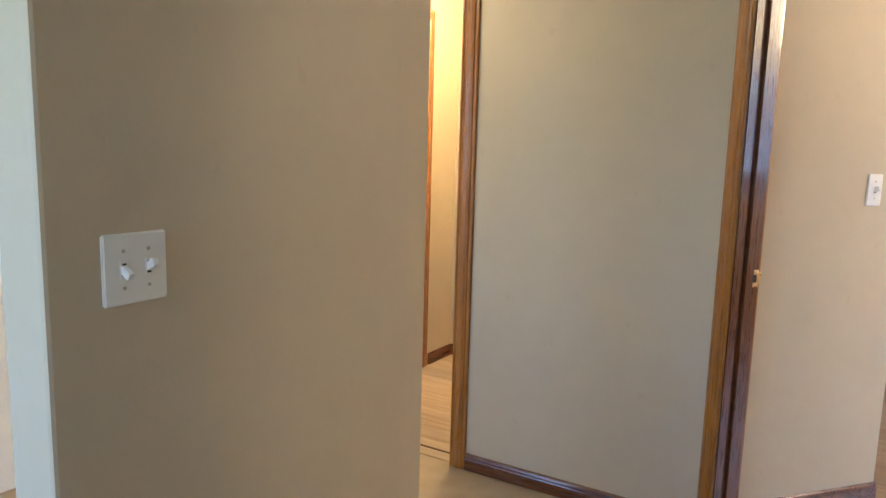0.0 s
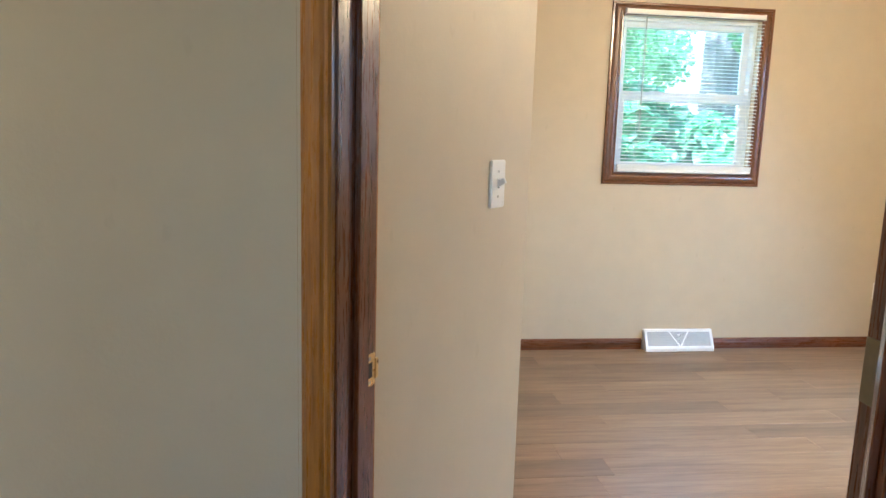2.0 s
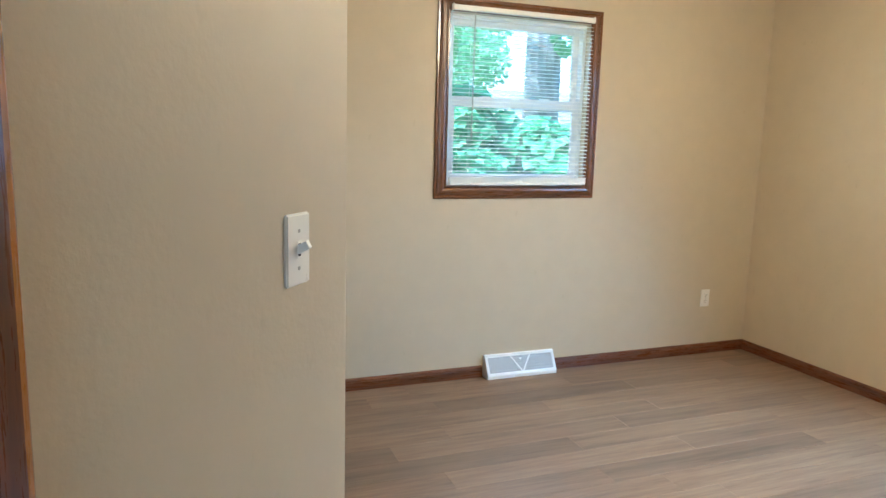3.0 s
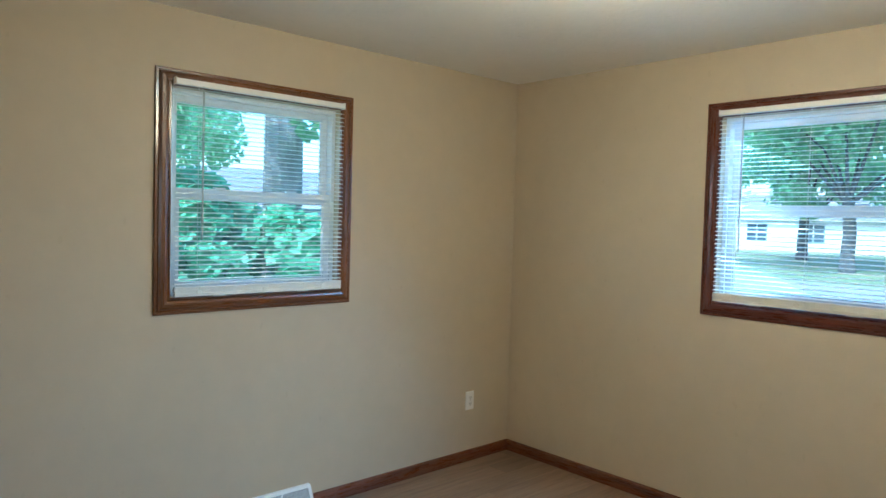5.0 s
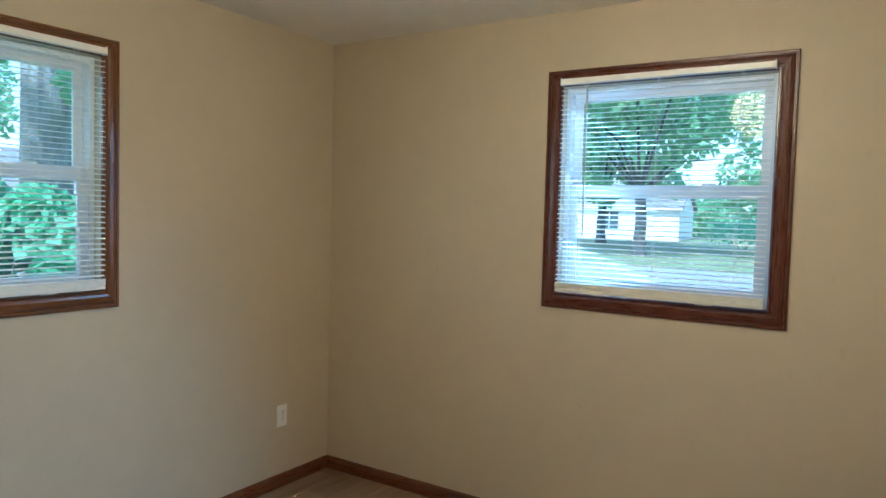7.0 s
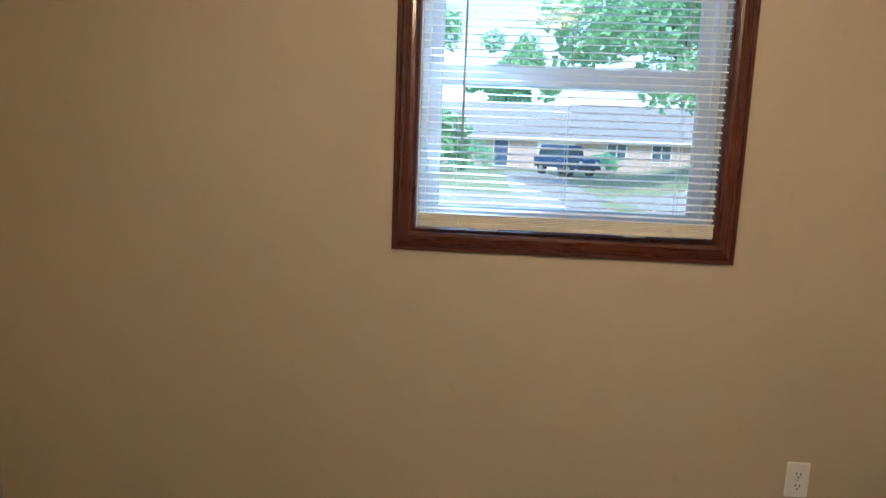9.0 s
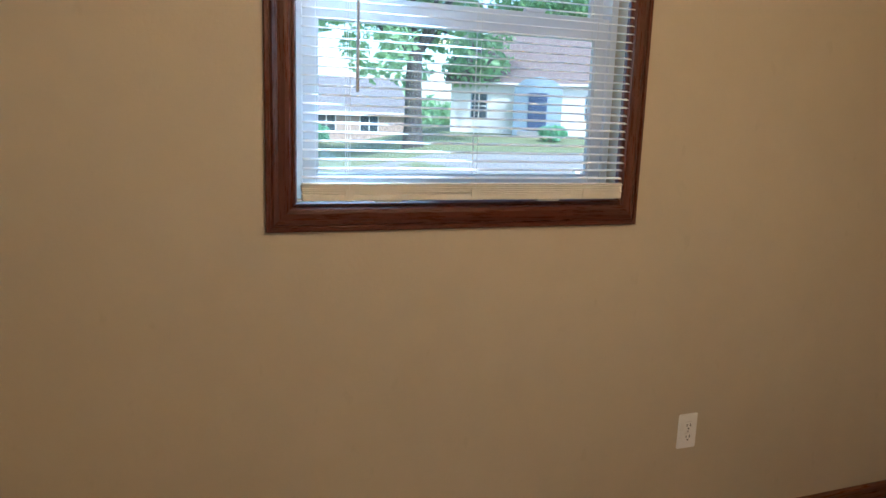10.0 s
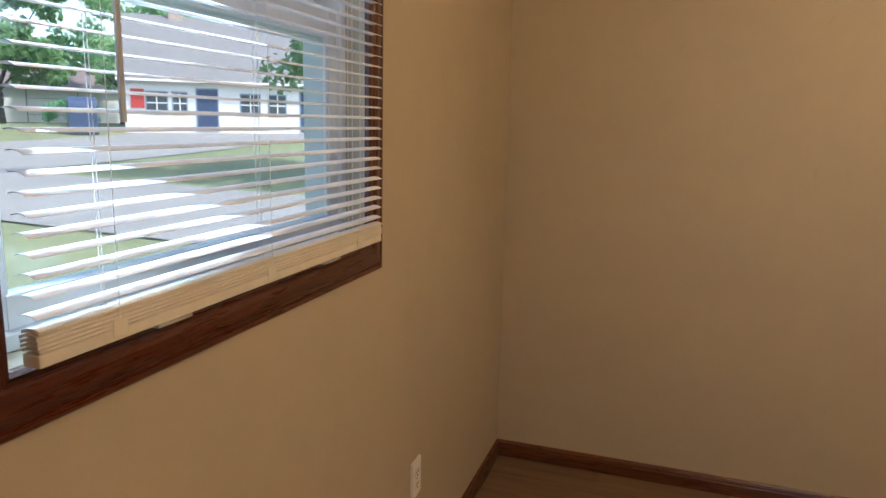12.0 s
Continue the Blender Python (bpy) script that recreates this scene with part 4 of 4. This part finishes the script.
# a low bough of the near tree, hanging towards the window
bm = bmesh.new()
limb(bm, (3.8, 8.7, 4.0), (3.3, 8.3, 3.5), 0.05, 0.035)
limb(bm, (3.3, 8.3, 3.5), (2.6, 8.0, 2.75), 0.035, 0.018)
limb(bm, (3.3, 8.3, 3.5), (3.1, 8.6, 2.5), 0.025, 0.01)
limb(bm, (2.6, 8.0, 2.75), (2.1, 8.1, 2.3), 0.018, 0.006)
part("bough", bm, M_BARK, near_tree)
rng = random.Random(77)
blobs = [(Vector((1.9 + 1.2 * k / 17 + rng.uniform(-0.2, 0.2), 8.1 + rng.uniform(-0.4, 0.5), 2.5 + 0.2 * k / 17 + rng.uniform(-0.4, 0.5))), rng.uniform(0.16, 0.32)) for k in range(18)]
blobs += [(Vector((3.8 + 0.12 * k, 8.2 + rng.uniform(-0.2, 0.3), 2.6 + rng.uniform(-0.3, 0.4))), 0.18) for k in range(5)]
leaf_cloud("bough_leaves", M_LEAF3, near_tree, blobs, 2600, 0.11, 78, 0.4, broad=True)
tree(2.7, 15.0, 0.16, 2.2, 7.0, 2.9, 9000, 0.17, 6, "leafy shade tree behind the shrub", M_LEAF3, low=1.4)
tree(6.0, 21.0, 0.18, 2.6, 7.5, 2.8, 7000, 0.2, 8, "leafy shade tree further back in the yard", M_LEAF3)


def house(name, p, q, depth, wall_h, ridge_h, wall_mat, roof_mat, label, openings, chimney=None, extra=None):
    """Front wall from p to q (as seen, start to end); the house lies behind it. openings: (along, sill, width, height, kind)."""
    p, q = Vector(p), Vector(q)
    d = (q - p).normalized()
    back = Vector((-d.y, d.x))
    if back.dot((p + q) / 2 - Vector((3, 4.5))) < 0:
        back = -back
    z = min(ground_z(*p), ground_z(*q), ground_z(*((p + q) / 2))) - 0.05
    L = (q - p).length

    def at(a, o, h):
        w = p + d * a + back * o
        return Vector((w.x, w.y, z + h))
    ob = empty(name, label, "house", "houses over the street")
    bm = bmesh.new()
    lo = [bm.verts.new(at(a, o, 0)) for a, o in ((0, 0), (L, 0), (L, depth), (0, depth))]
    hi = [bm.verts.new(at(a, o, wall_h)) for a, o in ((0, 0), (L, 0), (L, depth), (0, depth))]
    ga, gb = bm.verts.new(at(0, depth / 2, ridge_h - 0.06)), bm.verts.new(at(L, depth / 2, ridge_h - 0.06))
    for f in ((lo[0], lo[1], hi[1], hi[0]), (lo[2], lo[3], hi[3], hi[2]), (lo[1], lo[2], hi[2], gb, hi[1]), (lo[3], lo[0], hi[0], ga, hi[3]), (hi[0], hi[1], gb, ga), (hi[2], hi[3], ga, gb)):
        bm.faces.new(f)
    wall = part("wall", bm, wall_mat, ob)
    if wall_mat is M_SIDING:
        n = int(wall_h / 0.2)
        for i in range(n):
            part("siding_board", box_f(lambda a, o, h: at(a, o, h), 0.0, L, -0.02, 0.0, 0.2 * i + 0.01, 0.2 * i + 0.19, 0), wall_mat, wall)
    bm = bmesh.new()
    k, ov = (ridge_h - wall_h) / (depth / 2), 0.4
    for side in (0, 1):
        o_e, o_r = (-ov, depth / 2) if side == 0 else (depth + ov, depth / 2)
        v = [bm.verts.new(at(a, o, h + t)) for t in (0, 0.16) for a, o, h in ((-0.3, o_e, wall_h - ov * k), (L + 0.3, o_e, wall_h - ov * k), (L + 0.3, o_r, ridge_h), (-0.3, o_r, ridge_h))]
        for f in ((0, 1, 2, 3), (4, 7, 6, 5), (0, 4, 5, 1), (1, 5, 6, 2), (2, 6, 7, 3), (3, 7, 4, 0)):
            bm.faces.new([v[i] for i in f])
    roof = part("roof", bm, roof_mat, ob)
    part("gutter", box_f(at, -0.3, L + 0.3, -ov - 0.1, -ov, wall_h - ov * k + 0.02, wall_h - ov * k + 0.14, 0.01), M_SIDING, ob)
    if chimney:
        part("chimney", box_f(at, chimney, chimney + 0.7, depth / 2 - 0.3, depth / 2 + 0.3, ridge_h - 0.5, ridge_h + 0.9, 0.02), M_BRICK, roof)
    for a, s, w, h, kind in openings:
        wd = part(kind, box_f(at, a - 0.07, a + w + 0.07, -0.05, 0.0, s - 0.07, s + h + 0.07, 0.008), M_SIDING if wall_mat is not M_SIDING else M_TEAL, ob)
        if kind == "window":
            part("pane", box_f(at, a, a + w, -0.06, -0.02, s, s + h, 0), M_PANE, wd)
            part("muntin", box_f(at, a + w / 2 - 0.03, a + w / 2 + 0.03, -0.075, -0.05, s, s + h, 0), M_SIDING, wd)
            part("meeting_rail", box_f(at, a, a + w, -0.075, -0.05, s + h / 2 - 0.03, s + h / 2 + 0.03, 0), M_SIDING, wd)
        elif kind == "garage_door":
            for i in range(4):
                part("panel", box_f(at, a, a + w, -0.07, -0.02, s + h * i / 4 + 0.02, s + h * (i + 1) / 4 - 0.02, 0.01), M_SIDING, wd)
        else:
            part("leaf", box_f(at, a, a + w, -0.06, -0.02, s, s + h, 0.01), M_BLUE, wd)
    if extra:
        extra(ob, at)
    return ob


def porch(ob, at):
    """A small arched entrance."""
    bm = bmesh.new()
    add = [(3.6, 0.0), (3.6, 2.3)] + [(4.9 - 1.3 * math.cos(math.pi * i / 10), 2.3 + 0.85 * math.sin(math.pi * i / 10)) for i in range(11)] + [(6.2, 0.0)]
    pts = []
    for a, h in add:
        if not pts or (Vector((a, h)) - Vector(pts[-1])).length > 1e-3:
            pts.append((a, h))
    f0, f1 = [bm.verts.new(at(a, -1.1, h)) for a, h in pts], [bm.verts.new(at(a, 0, h)) for a, h in pts]
    bm.faces.new(f0)
    for i in range(len(pts)):
        j = (i + 1) % len(pts)
        bm.faces.new((f0[i], f0[j], f1[j], f1[i]))
    pr = part("porch", bm, M_TEAL, ob, "pale blue arched entrance porch")
    part("door", box_f(at, 4.4, 5.4, -1.16, -1.09, 0.3, 2.3, 0.01), M_BLUE, pr)
    part("step", box_f(at, 3.9, 5.9, -1.9, -1.1, 0.0, 0.25, 0.02), M_ROAD, pr)


house("house", (53.5, 9.0), (53.5, -11.0), 8.0, 2.4, 4.8, M_BRICK, M_ROOF, "low pale brick ranch house under a grey shingle roof",
      [(1.5, 0.9, 1.4, 1.3, "window"), (5.0, 0.2, 1.0, 2.0, "door"), (8.2, 0.0, 2.6, 2.1, "garage_door"), (13.2, 0.9, 1.3, 1.2, "window"), (16.4, 0.9, 1.3, 1.2, "window")])
house("house", (39.9, -9.4), (35.2, -17.8), 7.0, 3.0, 5.7, M_SIDING, M_ROOF2, "white sided cottage with a steep brown roof and arched porch",
      [(1.2, 0.9, 0.8, 1.3, "window"), (7.5, 1.0, 0.6, 1.2, "window"), (8.6, 1.0, 0.6, 1.2, "window")], extra=porch)
house("house", (28.7, -22.14), (17.0, -32.2), 7.5, 2.8, 5.9, M_SIDING, M_ROOF, "white sided house with a grey roof and brick chimney",
      [(1.0, 1.0, 0.9, 1.0, "window"), (2.2, 1.0, 0.6, 1.0, "window"), (3.3, 0.2, 0.95, 2.0, "door"), (5.4, 1.0, 0.9, 1.0, "window"), (6.8, 1.0, 0.8, 1.0, "window"), (8.4, 0.2, 1.2, 2.0, "door"), (12.0, 1.0, 1.0, 1.1, "window")], chimney=2.2)
house("house", (44.0, -27.5), (39.0, -38.0), 6.0, 2.4, 3.9, M_SIDING, M_ROOF2, "distant white garage with a low brown roof", [(2.0, 0.0, 3.0, 2.1, "garage_door")])
house("house", (54.0, 36.0), (56.0, 17.0), 8.0, 2.6, 4.4, M_SIDING, M_ROOF, "white sided house with a grey roof among trees",
      [(2.0, 0.9, 1.4, 1.3, "window"), (6.0, 0.2, 1.0, 2.0, "door"), (9.0, 0.9, 1.4, 1.3, "window"), (13.0, 0.9, 1.4, 1.3, "window")])
house("house", (9.0, 36.0), (22.0, 33.0), 8.0, 2.6, 4.4, M_TEAL, M_ROOF, "pale blue house behind the back yard", [(3.0, 0.9, 1.3, 1.2, "window"), (7.0, 0.9, 1.3, 1.2, "window")])

# dark blue shed with a red panel beside the white house
shed = empty("garden_shed", "dark blue garden shed with a curved roof", "shed")
sz = ground_z(29.4, -20.3)
bm = bmesh.new()
pts = [(-1.0, 0.0), (-1.0, 1.7)] + [(-math.cos(math.pi * i / 8), 1.7 + 0.6 * math.sin(math.pi * i / 8)) for i in range(1, 8)] + [(1.0, 1.7), (1.0, 0.0)]
m_shed = Matrix.Translation((29.4, -20.3, sz)) @ Matrix.Rotation(radians(-40), 4, "Z") @ Matrix.Scale(0.72, 4)
fa, fb = [bm.verts.new(m_shed @ Vector((a, -0.8, h))) for a, h in pts], [bm.verts.new(m_shed @ Vector((a, 0.8, h))) for a, h in pts]
bm.faces.new(fa)
bm.faces.new(fb)
for i in range(len(pts)):
    j = (i + 1) % len(pts)
    bm.faces.new((fa[i], fa[j], fb[j], fb[i]))
part("body", bm, M_BLUE, shed)
part("shed_door", box(-0.45, -0.85, 0.05, 0.45, -0.79, 1.6, 0.01, m_shed), M_BLUE, shed)
banner = tagged(new("banner", mesh_of("banner", box(-0.3, -0.03, 1.2, 0.3, 0.03, 2.1, 0.01, Matrix.Translation((28.21, -22.49, ground_z(28.21, -22.49))) @ Matrix.Rotation(radians(40.8), 4, "Z")), M_RED)), "red banner hung on the white house", "banner")


def car(x, y, turn, mat, label):
    ob = empty("car", label, "car", at=pose(x, y, ground_z(x, y) + 0.03, 0, 0, turn))
    bm = box(-2.0, -0.88, 0.45, 2.0, 0.88, 1.05, 0.09)
    part("body", bm, mat, ob)
    bm = box(-1.75, -0.8, 1.05, 0.75, 0.8, 1.78, 0.0)
    for v in bm.verts:
        if v.co.z > 1.5:
            v.co.x = v.co.x * 0.88 - 0.05
            v.co.y *= 0.9
    bmesh.ops.bevel(bm, geom=bm.edges[:], offset=0.06, segments=2, affect="EDGES")
    part("cabin", bm, mat, ob)
    for y2 in (-0.79, 0.75):
        part("side_window", box(-1.5, y2, 1.15, 0.5, y2 + 0.04, 1.62, 0.01), M_PANE, ob)
    part("windscreen", box(0.66, -0.66, 1.12, 0.72, 0.66, 1.65, 0.01), M_PANE, ob)
    for xx in (-1.25, 1.25):
        for yy in (-0.9, 0.7):
            w = part("wheel", rod(0.36, 0.2, 20, Matrix.Translation((xx, yy + 0.2, 0.36)) @ Matrix.Rotation(radians(90), 4, "X")), M_TYRE, ob)
            part("rim", rod(0.2, 0.22, 14, Matrix.Translation((xx, yy + 0.21, 0.36)) @ Matrix.Rotation(radians(90), 4, "X")), M_SCREW, w)
    for yy in (-0.62, 0.62):
        part("headlight", box(1.98, yy - 0.12, 0.72, 2.03, yy + 0.12, 0.9, 0.02), M_PLASTIC, ob)
    part("bumper", box(1.95, -0.85, 0.42, 2.12, 0.85, 0.58, 0.04), M_TYRE, ob)
    return ob


car(44.5, -0.3, 215, M_CAR, "dark blue off-road car parked on the driveway")
car(50.0, 29.0, 100, M_RED, "red car parked before the far house")
tree(33.6, -5.2, 0.42, 4.4, 12.5, 7.4, 15000, 0.4, 11, "large street tree with a thick trunk across the road", M_LEAF3)
tree(35.0, 13.6, 0.3, 3.4, 12.0, 7.4, 15000, 0.4, 12, "street tree with a tall leafy crown", M_LEAF3)
tree(43.0, 18.5, 0.3, 2.8, 9.0, 4.6, 7000, 0.42, 13, "street tree further along the road", M_LEAF3)
tree(38.0, 7.1, 0.2, 0.6, 3.6, 1.7, 4000, 0.32, 14, "bushy tree beside the ranch house", M_LEAF3)
tree(65.0, 3.0, 0.3, 3.0, 11.0, 4.6, 5000, 0.5, 33, "thin-crowned tree behind the ranch house", M_LEAF3)
tree(45.0, -18.5, 0.3, 2.2, 9.0, 4.2, 8000, 0.42, 15, "leafy tree between two houses")
tree(38.5, -23.5, 0.28, 2.0, 8.0, 3.6, 8000, 0.4, 31, "leafy tree beside the white cottage")
tree(36.0, -30.0, 0.3, 2.4, 9.0, 4.6, 8000, 0.42, 16, "leafy tree behind the white house", M_LEAF3)
tree(27.5, -37.5, 0.3, 2.6, 10.5, 4.6, 8000, 0.42, 17, "tall dark tree behind the white house")
tree(11.3, -13.6, 0.22, 3.4, 7.5, 4.0, 8000, 0.3, 19, "lawn tree with hanging branches", low=3.0)
for sx, sy, rr, hh, sd in ((46.5, 5.6, 1.8, 1.7, 21), (48.8, -3.2, 1.1, 1.4, 22), (45.0, 10.5, 2.2, 1.9, 23), (33.5, -12.5, 0.7, 0.8, 24), (31.5, -17.0, 0.7, 0.7, 25), (25.9, -26.0, 0.7, 0.8, 26), (34.5, -24.5, 1.3, 1.4, 27)):
    shrub(sx, sy, rr, rr * 0.8, hh, 1500, 0.2, sd, "rounded green garden bush")
shrub(10.2, 9.2, 1.0, 0.9, 0.9, 1600, 0.12, 28, "low leafy bush on the lawn")
mail = empty("mailbox", "small grey box on a low post by the driveway", "mailbox")
mz = ground_z(18.5, -5.0)
part("post", box(18.46, -5.04, mz - 0.1, 18.54, -4.96, mz + 0.32, 0.005), M_BARK, mail)
part("letter_box", box(18.42, -5.08, mz + 0.3, 18.58, -4.92, mz + 0.55, 0.03), M_STEEL, mail)
# far belt of trees
rng = random.Random(40)
blobs = []
for i in range(90):
    a = radians(-75 + 165 * i / 89)
    rr = rng.uniform(68, 85)
    bx, by = 3 + rr * math.cos(a), 4 + rr * math.sin(a)
    for j in range(3):
        blobs.append((Vector((bx + rng.uniform(-3, 3), by + rng.uniform(-3, 3), rng.uniform(0.3, 3.6))), rng.uniform(1.2, 2.2)))
woods = leaf_cloud("far_trees", M_LEAF3, None, blobs, 18000, 0.9, 41)
tagged(woods, "far belt of leafy trees behind the houses", "trees", kind="stuff")


# ---- floor planks ----
def planks(parent, x0, x1, y0, y1, width, length, mat, seed, inside):
    rng = random.Random(seed)
    shared = {}
    row, y = 0, y1
    while y > y0:
        x = x0 - rng.uniform(0.1, 0.9) * length
        while x < x1:
            a, b = max(x, x0), min(x + length, x1)
            if b - a > 0.05 and inside((a + b) / 2, y - width / 2, a, b):
                key = round(b - a, 2)
                if key not in shared:
                    bm = box(-(b - a) / 2 + 0.0006, -width / 2 + 0.0006, -0.0055, (b - a) / 2 - 0.0006, width / 2 - 0.0006, 0.0, 0.0)
                    bmesh.ops.bevel(bm, geom=[e for e in bm.edges if all(v.co.z > -0.001 for v in e.verts)], offset=0.0005, segments=1, affect="EDGES")
                    shared[key] = mesh_of("plank", bm, mat)
                ob = new("plank", shared[key])
                ob.parent = parent
                ob.matrix_local = pose((a + b) / 2, y - width / 2, 0)
            x += length
        y -= width
        row += 1


planks(floor, -0.63, EAST, SOUTH - 0.1, NORTH, 0.152, 1.22, M_FLOOR, 51,
       lambda x, y, a, b: (b > 0.3 or y > 3.4) and (Vector((b, y)) - JAMB).dot(N2) > -0.02)
planks(floor_bath, -1.83, -0.93, 2.858, 4.15, 0.152, 1.22, M_BATH, 52, lambda x, y, a, b: True)
